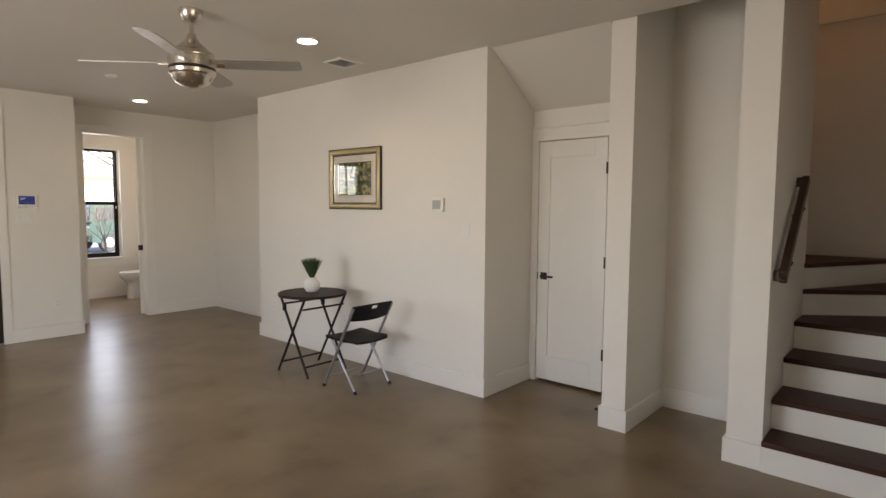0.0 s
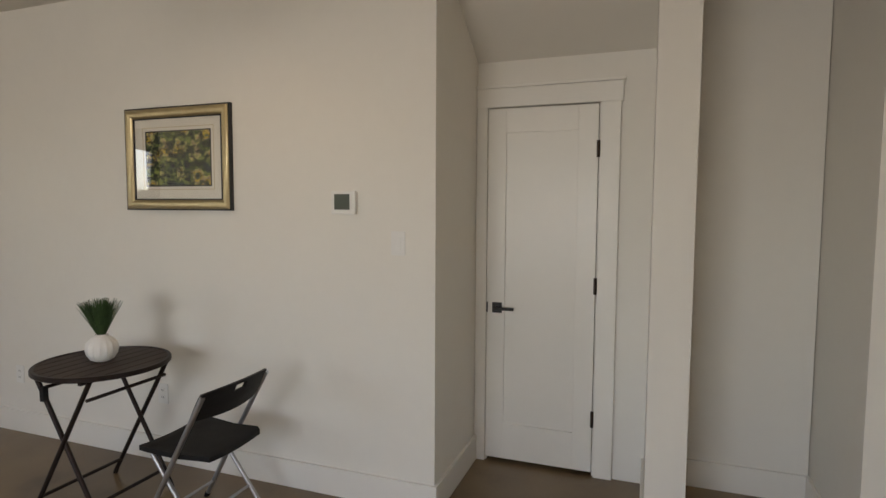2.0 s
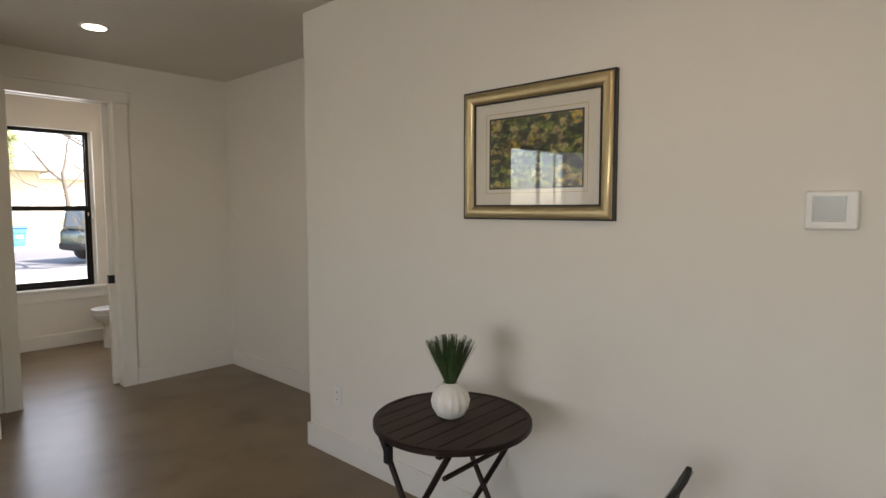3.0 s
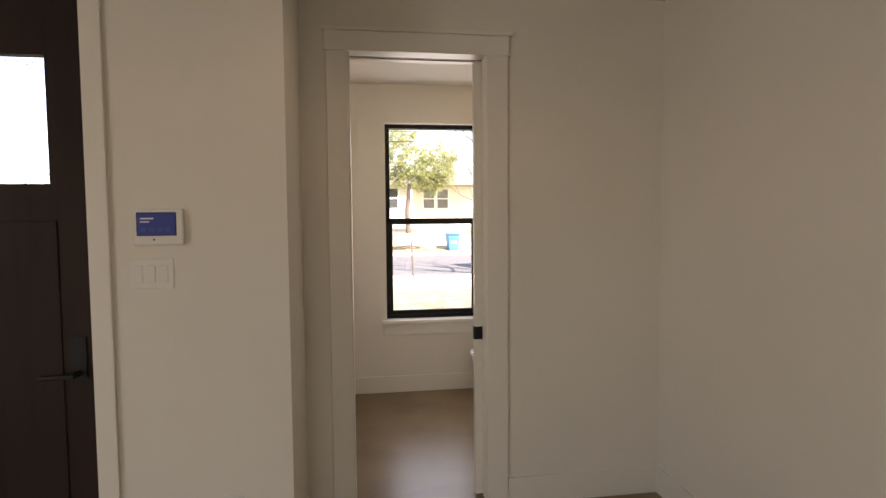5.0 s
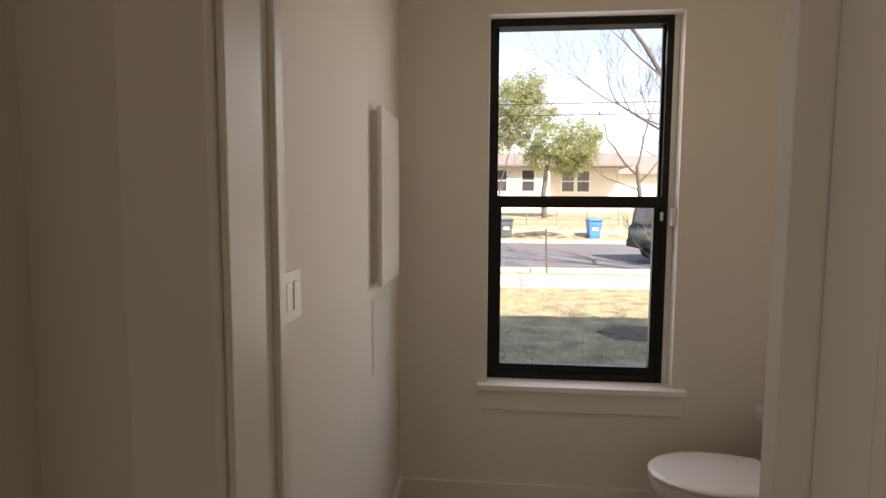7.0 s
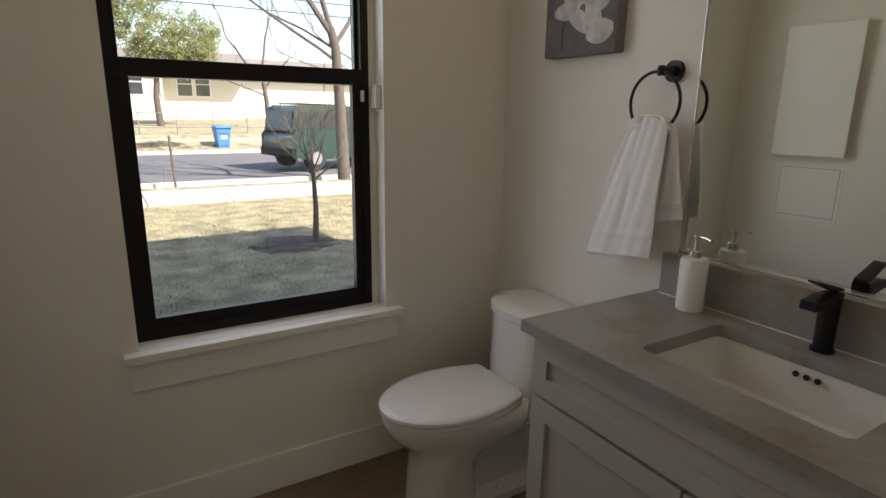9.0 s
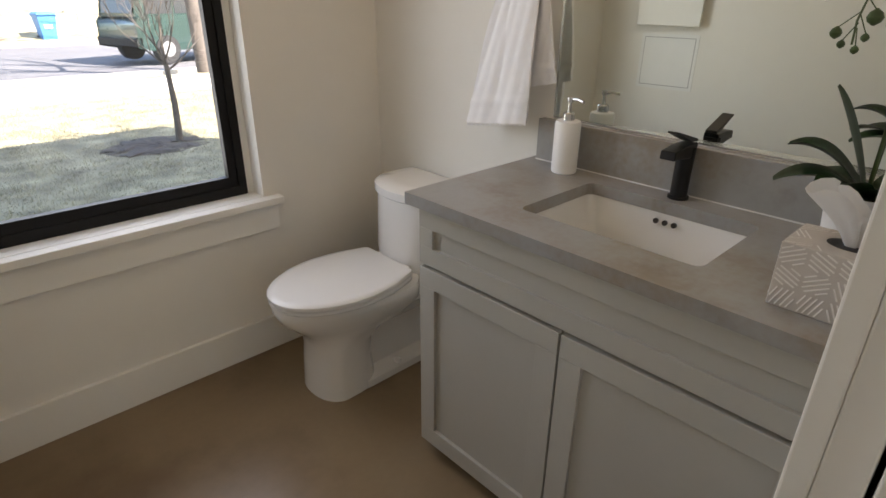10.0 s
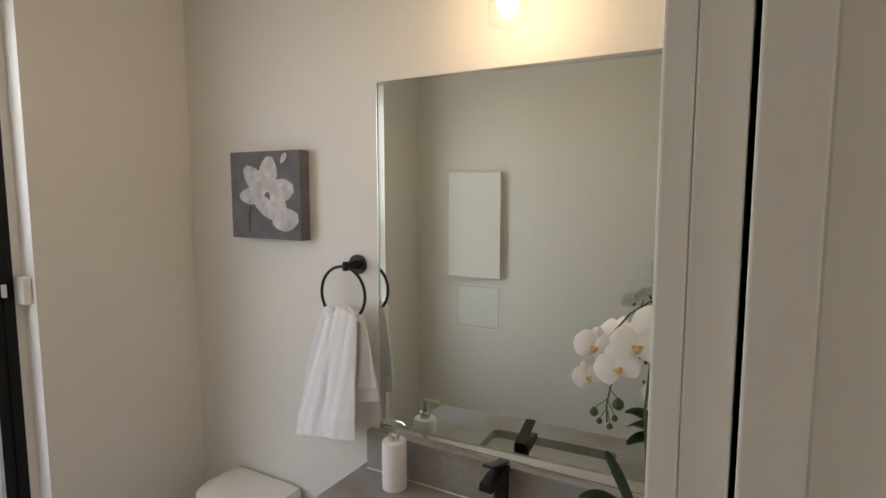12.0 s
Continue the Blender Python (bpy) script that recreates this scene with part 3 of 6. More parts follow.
part("lower_sash", B((WX0 + 0.03, WX0 + 0.062, FYA + 0.006, FYA + 0.035, WZ0 + 0.035, 1.488), (WX1 - 0.062, WX1 - 0.03, FYA + 0.006, FYA + 0.035, WZ0 + 0.035, 1.488),
                     (WX0 + 0.062, WX1 - 0.062, FYA + 0.006, FYA + 0.035, WZ0 + 0.035, WZ0 + 0.072)), BLACKF, w)
part("upper_sash", B((WX0 + 0.03, WX0 + 0.042, FYA + 0.03, FYA + 0.05, 1.543, WZ1 - 0.035), (WX1 - 0.042, WX1 - 0.03, FYA + 0.03, FYA + 0.05, 1.543, WZ1 - 0.035)), BLACKF, w)
for z0, z1, yy in ((WZ0 + 0.072, 1.488, FYA + 0.02), (1.543, WZ1 - 0.035, FYA + 0.04)):
    o = part("pane", B((WX0 + 0.043, WX1 - 0.043, yy, yy + 0.004, z0 - 0.002, z1 + 0.002)), CLEAR, w)
    o.visible_shadow = False
part("window_sill", B((WX0 - 0.045, WX1 + 0.085, BY - 0.045, BY, 0.617, 0.645), (WX0, WX1 + 0.025, BY, FYA, 0.625, 0.6455)), TRIM, w, "white painted sill", bevel=0.003)
part("apron", B((WX0 - 0.03, WX1 + 0.07, BY - 0.018, BY, 0.515, 0.617)), TRIM, w, bevel=0.002)
part("sensor", B((WX1 + 0.002, WX1 + 0.0255, FYA - 0.055, FYA - 0.003, 1.405, 1.490)), WPLAST, w, "white window alarm sensor", bevel=0.004)
part("magnet", B((WX1 - 0.035, WX1 - 0.023, FYA - 0.012, FYA - 0.0, 1.430, 1.470)), WPLAST, w, bevel=0.002)

# windows out of view: west and front known from reflections, the south one added
for name, b, bars in (("window_2", (-3.06, -3.03, 1.80, 4.10, 0.6, 2.4), "y"), ("window_4", (-2.8, -1.2, FY + 0.06, FY + 0.09, 0.6, 2.4), "x"), ("added_window_south", (-0.75, 1.95, -4.06, -4.03, 0.3, 2.45), "x")):
    w = thing(name, (b[0], b[2], b[4]), "wide black-framed window of the living room, out of view", "window", kind="structure")
    x0, x1, y0, y1, z0, z1 = b
    f = 0.045
    if bars == "y":
        part("window_frame", B((x0, x1, y0, y0 + f, z0, z1), (x0, x1, y1 - f, y1, z0, z1), (x0, x1, y0, y1, z0, z0 + f), (x0, x1, y0, y1, z1 - f, z1), (x0, x1, (y0 + y1) / 2 - 0.03, (y0 + y1) / 2 + 0.03, z0, z1)), BLACKF, w)
    else:
        part("window_frame", B((x0, x0 + f, y0, y1, z0, z1), (x1 - f, x1, y0, y1, z0, z1), (x0, x1, y0, y1, z0, z0 + f), (x0, x1, y0, y1, z1 - f, z1), ((x0 + x1) / 2 - 0.03, (x0 + x1) / 2 + 0.03, y0, y1, z0, z1)), BLACKF, w)

# ---- stairs ----
st = thing("staircase", (3.31, 0.09, 0), "winder staircase with dark stained treads and white risers", "staircase", kind="structure")
RISE, NOSE = 0.185, (3.280, 3.520, 3.830, 4.150)
SY0, SY1 = -0.337, 0.523
PIV = (4.47, SY1)
for i in range(3):
    z = RISE * (i + 1)
    part("tread", B((NOSE[i], NOSE[i + 1] + 0.03, SY0, SY1, z - 0.032, z)), TREAD, st, "dark stained wooden tread", bevel=0.006)
    part("riser", B((NOSE[i] + 0.022, NOSE[i] + 0.04, SY0, SY1, z - RISE, z - 0.032)), TRIM, st)
lines = [((NOSE[3], SY1), (NOSE[3], SY0)), (PIV, (5.13, SY0)), (PIV, (5.43, 0.06)), (PIV, (5.07, 1.4))]
outl = [[(NOSE[3], SY0), (5.15, SY0), (PIV[0] + 0.03, SY1), (NOSE[3], SY1)], [(5.10, SY0), (5.43, SY0), (5.43, 0.09), (PIV[0] + 0.02, SY1), (PIV[0] - 0.03, SY1)],
        [(5.43, 0.03), (5.43, 1.1), (4.50, 1.1), (PIV[0], SY1 - 0.02)]]
for i, o in enumerate(outl):
    z = RISE * (i + 4)
    bm = bmesh.new()
    prism(bm, o, "z", z - 0.032, z)
    part("tread", bm, TREAD, st, "dark stained wooden winder tread", bevel=0.005)
    bm = bmesh.new()
    if i == 0:
        bx(bm, NOSE[3] + 0.022, NOSE[3] + 0.04, SY0, SY1, z - RISE, z - 0.032)
    elif i == 1:
        prism(bm, [(5.125, SY0), (5.15, SY0), (PIV[0] + 0.02, SY1), (PIV[0] - 0.005, SY1)], "z", z - RISE, z - 0.032)
    else:
        prism(bm, [(5.43, 0.055), (5.43, 0.08), (PIV[0] + 0.02, SY1), (PIV[0], SY1)], "z", z - RISE, z - 0.032)
    part("riser", bm, TRIM, st)
for i in range(4):
    z = RISE * (7 + i)
    part("tread", B((4.50, 5.43, 1.07 + 0.27 * i, 1.39 + 0.27 * i, z - 0.032, z)), TREAD, st, bevel=0.005)
    part("riser", B((4.50, 5.43, 1.09 + 0.27 * i, 1.11 + 0.27 * i, z - RISE, z - 0.032)), TRIM, st)
bm = bmesh.new()
prism(bm, [(3.10, 0.0), (3.10, 0.25), (3.15, 0.285), (3.98, 0.93), (4.74, 1.0), (4.74, 1.115), (5.44, 1.125), (5.44, 0.0)], "y", -0.355, -0.335)
part("skirt_board", bm, TRIM, st, "white painted skirt board")
part("skirt_board", B((5.422, 5.44, -0.335, 0.06, 0.9, 1.115), (5.422, 5.44, 0.06, 1.1, 1.08, 1.26)), TRIM, st)
h = thing("handrail", (3.41, 0.49, 1.08), "dark stained wooden wall handrail on black brackets", "handrail")
sl = 0.95
ang = math.atan(sl)
bm = bmesh.new()
obox(bm, pose(3.70, 0.478, 1.392) @ Matrix.Rotation(-ang, 4, "Y"), 0.86, 0.042, 0.062)
part("rail", bm, RAIL, h, bevel=0.008)
for hx in (3.41, 3.99):
    hz = 1.392 + (hx - 3.70) * sl
    part("return_end", B((hx - 0.022, hx + 0.022, 0.46, 0.524, hz - 0.03, hz + 0.03)), RAIL, h, bevel=0.005)
for hx in (3.53, 3.86):
    hz = 1.392 + (hx - 3.70) * sl - 0.04
    part("bracket", tube(bmesh.new(), [(hx, 0.524, hz - 0.05), (hx, 0.48, hz - 0.05), (hx, 0.455, hz)], 0.007), BLACKM, h)


# ---- living room things ----
def flat_frame(bm, y0, y1, z0, z1, wd, xa, xb):
    """A rectangular ring in a plane of constant x, mitred by butting."""
    bx(bm, xa, xb, y0, y1, z1 - wd, z1)
    bx(bm, xa, xb, y0, y1, z0, z0 + wd)
    bx(bm, xa, xb, y0, y0 + wd, z0 + wd, z1 - wd)
    bx(bm, xa, xb, y1 - wd, y1, z0 + wd, z1 - wd)
    return bm


def moulding(y0, y1, z0, z1, wall, profile):
    """A mitred picture moulding: profile pairs are (inset, height off the wall)."""
    bm = bmesh.new()
    rings = []
    for inset, off in profile:
        rings.append([bm.verts.new((wall - off, y, z)) for y, z in ((y0 + inset, z0 + inset), (y1 - inset, z0 + inset), (y1 - inset, z1 - inset), (y0 + inset, z1 - inset))])
    for a, b in zip(rings, rings[1:] + rings[:1]):
        for k in range(4):
            bm.faces.new((a[k], a[(k + 1) % 4], b[(k + 1) % 4], b[k]))
    return bm


p = thing("framed_picture", (WX, 3.98, 1.47), "landscape print in a champagne gilt frame under glass", "picture")
PY0, PY1, QZ0, QZ1 = 3.609, 4.340, 1.469, 2.031
part("back_lip", moulding(PY0 - 0.004, PY1 + 0.004, QZ0 - 0.004, QZ1 + 0.004, WX, [(0, 0.0), (0, 0.024), (0.012, 0.024), (0.012, 0.0)]), DARK, p, "dark outer edge")
part("frame", moulding(PY0, PY1, QZ0, QZ1, WX, [(0.004, 0.012), (0.004, 0.026), (0.012, 0.034), (0.026, 0.036), (0.040, 0.030), (0.052, 0.020), (0.056, 0.012)]), GOLD, p, "champagne gilt moulding", smooth=True)
part("inner_lip", moulding(PY0 + 0.054, PY1 - 0.054, QZ0 + 0.054, QZ1 - 0.054, WX, [(0, 0.008), (0, 0.021), (0.006, 0.021), (0.006, 0.008)]), DARK, p)
part("mat_board", B((WX - 0.012, WX - 0.006, PY0 + 0.058, PY1 - 0.058, QZ0 + 0.058, QZ1 - 0.058)), MATB, p)
part("mat_line", moulding(3.721, 4.223, 1.579, 1.926, WX, [(0, 0.0118), (0, 0.0128), (0.003, 0.0128), (0.003, 0.0118)]), GOLD, p)
part("mat_lip", moulding(3.739, 4.203, 1.597, 1.906, WX, [(0, 0.0118), (0, 0.0135), (0.007, 0.0135), (0.007, 0.0118)]), DARK, p)
part("print", B((WX - 0.0128, WX - 0.0115, 3.743, 4.199, 1.601, 1.902)), PAINTING, p)
o = part("glazing", B((WX - 0.0175, WX - 0.0155, PY0 + 0.056, PY1 - 0.056, QZ0 + 0.056, QZ1 - 0.056)), CLEAR, p)
o.visible_shadow = False

t = thing("thermostat", (WX, 2.937, 1.45), "white wall thermostat with a grey display", "thermostat")
body_t = part("body", B((WX - 0.026, WX, 2.860, 2.994, 1.450, 1.566)), WPLAST, t, bevel=0.006)
part("display", B((WX - 0.0285, WX - 0.0255, 2.890, 2.974, 1.474, 1.550)), LCD, t, "grey reflective display")


def plate(name, label, c, axis, gangs, slots):
    """A wall plate centred at c on a wall whose normal is -axis."""
    w2, h2 = 0.036 + 0.023 * (gangs - 1), 0.058
    t = thing(name, c, label, "light switch" if slots == "rocker" else "outlet")
    cx, cy, cz = c

    def b(u0, u1, z0, z1, d0, d1):
        if axis == "x":
            return B((cx - d1, cx - d0, cy + u0, cy + u1, cz + z0, cz + z1))
        if axis == "+x":
            return B((cx + d0, cx + d1, cy + u0, cy + u1, cz + z0, cz + z1))
        return B((cx + u0, cx + u1, cy - d1, cy - d0, cz + z0, cz + z1))
    part("cover", b(-w2, w2, -h2, h2, 0, 0.006), WPLAST, t, bevel=0.002)
    for g in range(gangs):
        u = (g - (gangs - 1) / 2) * 0.046
        if slots == "rocker":
            part("rocker", b(u - 0.0165, u + 0.0165, -0.033, 0.033, 0.004, 0.009), WPLAST, t, bevel=0.002)
        else:
            for zz in (-0.021, 0.021):
                part("socket", b(u - 0.017, u + 0.017, zz - 0.014, zz + 0.014, 0.004, 0.008), WPLAST, t, bevel=0.003)
                for du in (-0.006, 0.006):
                    part("slot", b(u + du - 0.0015, u + du + 0.0015, zz - 0.004, zz + 0.006, 0.0075, 0.0084), DARK, t)
    return t


plate("light_switch", "white single rocker switch plate on the picture wall", (WX, 2.64, 1.314), "x", 1, "rocker")
plate("wall_outlet", "white duplex outlet low on the picture wall", (WX, 5.36, 0.385), "x", 1, "outlet")
plate("wall_outlet", "white duplex outlet behind the folding table", (WX, 4.14, 0.40), "x", 1, "outlet")
plate("light_switch", "white triple rocker switch plate below the alarm panel", (1.388, FY, 1.341), "y", 3, "rocker")
plate("wall_outlet", "white duplex outlet low beside the bathroom door", (1.665, FY, 0.382), "y", 1, "outlet")
plate("light_switch", "white double switch plate on the bathroom wall", (1.985, 8.42, 1.30), "+x", 2, "rocker")

a = thing("alarm_panel", (1.41, FY, 1.45), "white alarm panel with a lit dark blue screen", "alarm panel")
part("body", B((1.332, 1.516, FY - 0.024, FY, 1.453, 1.593)), WPLAST, a, bevel=0.006)
part("screen", B((1.348, 1.492, FY - 0.0255, FY - 0.0235, 1.489, 1.579)), SCREEN, a, "glossy dark blue screen")
part("screen_icon", B((1.352, 1.488, FY - 0.0262, FY - 0.0253, 1.493, 1.575)), SCRBLUE, a, "lit blue field")
part("screen_text", B((1.362, 1.41, FY - 0.0268, FY - 0.0261, 1.552, 1.558), (1.362, 1.395, FY - 0.0268, FY - 0.0261, 1.540, 1.545)), WPLAST, a, "small pale screen lines")
for k in range(4):
    part("screen_tile", B((1.362 + 0.03 * k, 1.382 + 0.03 * k, FY - 0.0268, FY - 0.0261, 1.505, 1.520)), TILEB, a, "pale blue screen tile")
part("button", tube(bmesh.new(), [(1.41, FY - 0.024, 1.474), (1.41, FY - 0.0255, 1.474)], 0.004), LCD, a)

# folding bistro table
t = thing("folding_table", (2.78, 4.05, 0), "round dark slatted folding bistro table beside the wall", "table")
TC, TR, TZ = Vector((2.80, 4.04, 0)), 0.303, 0.718
bm = bmesh.new()
lathe(bm, (TC.x, TC.y, TZ - 0.022), [(TR - 0.018, 0), (TR - 0.004, 0), (TR, 0.004), (TR, 0.020), (TR - 0.004, 0.024), (TR - 0.018, 0.024)], 64)
for f in [f for f in bm.faces if len(f.verts) > 4]:
    bm.faces.remove(f)
inner = [e for e in bm.edges if e.is_boundary]
bmesh.ops.bridge_loops(bm, edges=inner)
part("rim", bm, BROWNM, t, "dark steel rim", smooth=True)
NS = 8
for i in range(NS):
    y0 = -TR + 0.02 + i * (2 * TR - 0.04) / NS
    y1 = y0 + (2 * TR - 0.04) / NS - 0.006
    rr = TR - 0.018
    out = []
    for k in range(7):
        yy = y0 + (y1 - y0) * k / 6
        out.append((math.sqrt(max(0, rr * rr - yy * yy)), yy))
    out = out + [(-x, y) for x, y in reversed(out)]
    bm = bmesh.new()
    prism(bm, [(TC.x + x, TC.y + y) for x, y in out], "z", TZ - 0.014, TZ - 0.001)
    part("slat", bm, SLAT, t)
for lx in (2.590, 3.030):
    for ya, yb, dx in ((4.275, 3.87, 0.0), (3.850, 4.25, 0.014)):
        s_ = 1 if lx < 2.8 else -1
        part("leg", tube(bmesh.new(), [(lx + s_ * dx, ya, 0.0), (lx + s_ * dx, ya + (yb - ya) * 0.02, 0.02), (lx + s_ * dx, yb, TZ - 0.03)], 0.0115, 10), BROWNM, t, smooth=True)
for yy, zz, dx in ((4.222, 0.09, 0.0), (3.903, 0.09, 0.014), (3.893, 0.60, 0.0), (4.20, 0.62, 0.014)):
    part("stretcher", tube(bmesh.new(), [(2.590 + dx, yy, zz), (3.030 - dx, yy, zz)], 0.009, 8), BROWNM, t, smooth=True)
for lx in (2.600, 3.020):
    part("catch", B((lx - 0.013, lx + 0.013, 4.17, 4.20, 0.56, 0.63)), BLACKP, t, bevel=0.004)
part("cross_bar", B((2.56, 3.05, 3.885, 3.905, TZ - 0.04, TZ - 0.016)), BROWNM, t)
part("cross_bar", B((2.56, 3.05, 4.19, 4.21, TZ - 0.04, TZ - 0.016)), BROWNM, t)

v = thing("potted_grass", (2.80, 4.05, TZ), "artificial green grass in a ribbed white vase", "plant")
bm = bmesh.new()
n = 48
rings = []
for r, z in [(0.030, 0.0), (0.052, 0.012), (0.068, 0.040), (0.073, 0.066), (0.066, 0.095), (0.046, 0.118), (0.030, 0.128), (0.031, 0.136), (0.026, 0.136), (0.024, 0.120)]:
    ring = []
    for k in range(n):
        rib = 1 + (0.035 * math.cos(2 * math.pi * k / n * 16) if 0.01 < z < 0.12 else 0)
        ring.append(bm.verts.new((2.80 + r * rib * math.cos(2 * math.pi * k / n), 4.05 + r * rib * math.sin(2 * math.pi * k / n), TZ - 0.001 + z)))
    rings.append(ring)
for q, w_ in zip(rings, rings[1:]):
    for k in range(n):
        bm.faces.new((q[k], q[(k + 1) % n], w_[(k + 1) % n], w_[k]))
bm.faces.new(rings[0][::-1])
bm.faces.new(rings[-1])
part("vase", bm, CERAM, v, "ribbed white ceramic vase", smooth=True)
rng = random.Random(5)
bm = bmesh.new()
for i in range(420):
    az, lean = rng.uniform(0, 2 * math.pi), rng.random() ** 0.5 * 0.082
    top = rng.uniform(0.148, 0.184)
    base = Vector((2.80 + 0.015 * math.cos(az), 4.05 + 0.015 * math.sin(az), TZ + 0.125))
    tip = Vector((2.80 + (0.02 + lean) * math.cos(az), 4.05 + (0.02 + lean) * math.sin(az), TZ + 0.13 + top * (1 - 0.08 * (lean / 0.082) ** 2)))
    mid = base.lerp(tip, 0.55) + Vector((0, 0, 0.004))
    side = Vector((-math.sin(az + rng.uniform(-1, 1)), math.cos(az), 0)).normalized() * 0.0016
    v0 = [bm.verts.new(q) for q in (base - side, base + side, mid + side, mid - side)]
    bm.faces.new(v0)
    bm.faces.new((v0[3], v0[2], bm.verts.new(tip + side * 0.6), bm.verts.new(tip - side * 0.6)))
part("grass", bm, GRASSP, v, "dense dark green grass blades")

# folding chair
c = thing("folding_chair", (2.79, 3.4, 0), "black plastic folding chair on grey steel legs, unfolded at the table", "chair")
CX0, CX1 = 2.595, 3.008
for cx in (CX0, CX1):
    part("back_leg", tube(bmesh.new(), [(cx, 3.588, 0.0), (cx, 3.36, 0.42), (cx, 3.222, 0.665), (cx, 3.205, 0.695)], 0.0115, 10), STEEL, c, "grey steel tube", smooth=True)
    s_ = 0.02 if cx < 2.8 else -0.02
    part("front_leg", tube(bmesh.new(), [(cx + s_, 3.208, 0.0), (cx + s_, 3.51, 0.40)], 0.0105, 10), STEEL, c, "grey steel tube", smooth=True)
    part("foot_cap", tube(bmesh.new(), [(cx, 3.589, 0.0), (cx, 3.577, 0.022)], 0.0135, 10), BLACKP, c)
    part("foot_cap", tube(bmesh.new(), [(cx + s_, 3.207, 0.0), (cx + s_, 3.223, 0.022)], 0.0135, 10), BLACKP, c)
part("stretcher", tube(bmesh.new(), [(CX0 + 0.02, 3.298, 0.12), (CX1 - 0.02, 3.298, 0.12)], 0.007, 8), STEEL, c)
part("stretcher", tube(bmesh.new(), [(CX0, 3.539, 0.09), (CX1, 3.539, 0.09)], 0.007, 8), STEEL, c)
bm = bmesh.new()
secs = []
for k, (yy, zz, hw) in enumerate(((3.215, 0.420, 0.165), (3.24, 0.427, 0.180), (3.38, 0.419, 0.186), (3.53, 0.428, 0.195), (3.585, 0.428, 0.188), (3.605, 0.418, 0.165))):
    loop = []
    for j_ in range(9):
        u = -1 + 2 * j_ / 8
        loop.append((2.801 + hw * u, yy, zz - 0.010 * (1 - u * u)))
    loop += [(q[0], q[1], q[2] - 0.022) for q in reversed(loop)]
    secs.append(loop)
loft(bm, secs)
part("seat", bm, BLACKP, c, "black moulded seat", smooth=True, bevel=0.0)
# backrest with a hand hole: a curved strip of panels round the slot
bm = bmesh.new()
NU, NV = 24, 8
grid = []
for side in (0.0, 0.016):
    rows_ = []
    for j_ in range(NV + 1):
        row = []
        for i in range(NU + 1):
            u, v_ = -1 + 2 * i / NU, j_ / NV
            zz = 0.585 + 0.122 * v_ + 0.010 * (1 - u * u) * (1 if v_ > 0.5 else -1)
            yy = 3.262 - 0.062 * v_ - 0.035 * (1 - u * u) + side
            row.append(bm.verts.new((2.801 + 0.212 * u * (1 - 0.03 * (2 * v_ - 1) ** 4), yy, zz)))
        rows_.append(row)
    grid.append(rows_)
hole = lambda i, j_: 10 <= i <= 13 and 5 <= j_ <= 6
for s_, rows_ in enumerate(grid):
    for j_ in range(NV):
        for i in range(NU):
            if not hole(i, j_):
                bm.faces.new((rows_[j_][i], rows_[j_][i + 1], rows_[j_ + 1][i + 1], rows_[j_ + 1][i]))
bmesh.ops.bridge_loops(bm, edges=[e for e in bm.edges if e.is_boundary and (e.verts[0].co.x < 2.65 or e.verts[0].co.x > 2.94 or not (0.640 < e.verts[0].co.z < 0.703))])
bmesh.ops.bridge_loops(bm, edges=[e for e in bm.edges if e.is_boundary])
part("backrest", bm, BLACKP, c, "black backrest with a hand hole", smooth=True)

c.location.y += 0.025

# ceiling fan
fc = Vector((1.455, 3.413, CZ))
f = thing("ceiling_fan", fc, "brushed nickel ceiling fan with four grey blades", "ceiling fan")
part("canopy", lathe(bmesh.new(), fc + Vector((0, 0, -0.075)), [(0.018, 0), (0.045, 0.004), (0.060, 0.02), (0.068, 0.045), (0.072, 0.068), (0.072, 0.075)]), NICKEL, f, smooth=True)
part("downrod", tube(bmesh.new(), [fc + Vector((0, 0, -0.08)), fc + Vector((0, 0, -0.18))], 0.013, 14), NICKEL, f, smooth=True)
part("yoke", lathe(bmesh.new(), fc + Vector((0, 0, -0.245)), [(0.10, 0), (0.085, 0.02), (0.05, 0.05), (0.028, 0.08), (0.026, 0.10), (0.014, 0.105)]), NICKEL, f, smooth=True)
part("motor_housing", lathe(bmesh.new(), fc + Vector((0, 0, -0.40)), [(0.125, 0), (0.137, 0.01), (0.140, 0.03), (0.134, 0.036), (0.134, 0.044), (0.140, 0.05), (0.142, 0.10), (0.136, 0.108), (0.136, 0.114), (0.138, 0.12), (0.125, 0.14), (0.10, 0.158)], 48), NICKEL, f, smooth=True)
part("band", lathe(bmesh.new(), fc + Vector((0, 0, -0.366)), [(0.1345, 0), (0.1385, 0.001), (0.1385, 0.010), (0.1345, 0.011)], 48), DARK, f)
part("lower_bowl", lathe(bmesh.new(), fc + Vector((0, 0, -0.475)), [(0.02, 0), (0.06, 0.008), (0.095, 0.028), (0.118, 0.055), (0.126, 0.075)], 48), NICKEL, f, "polished nickel bowl", smooth=True)
rgt, awy = Vector((0.668, -0.744, 0)), Vector((0.744, 0.668, 0))
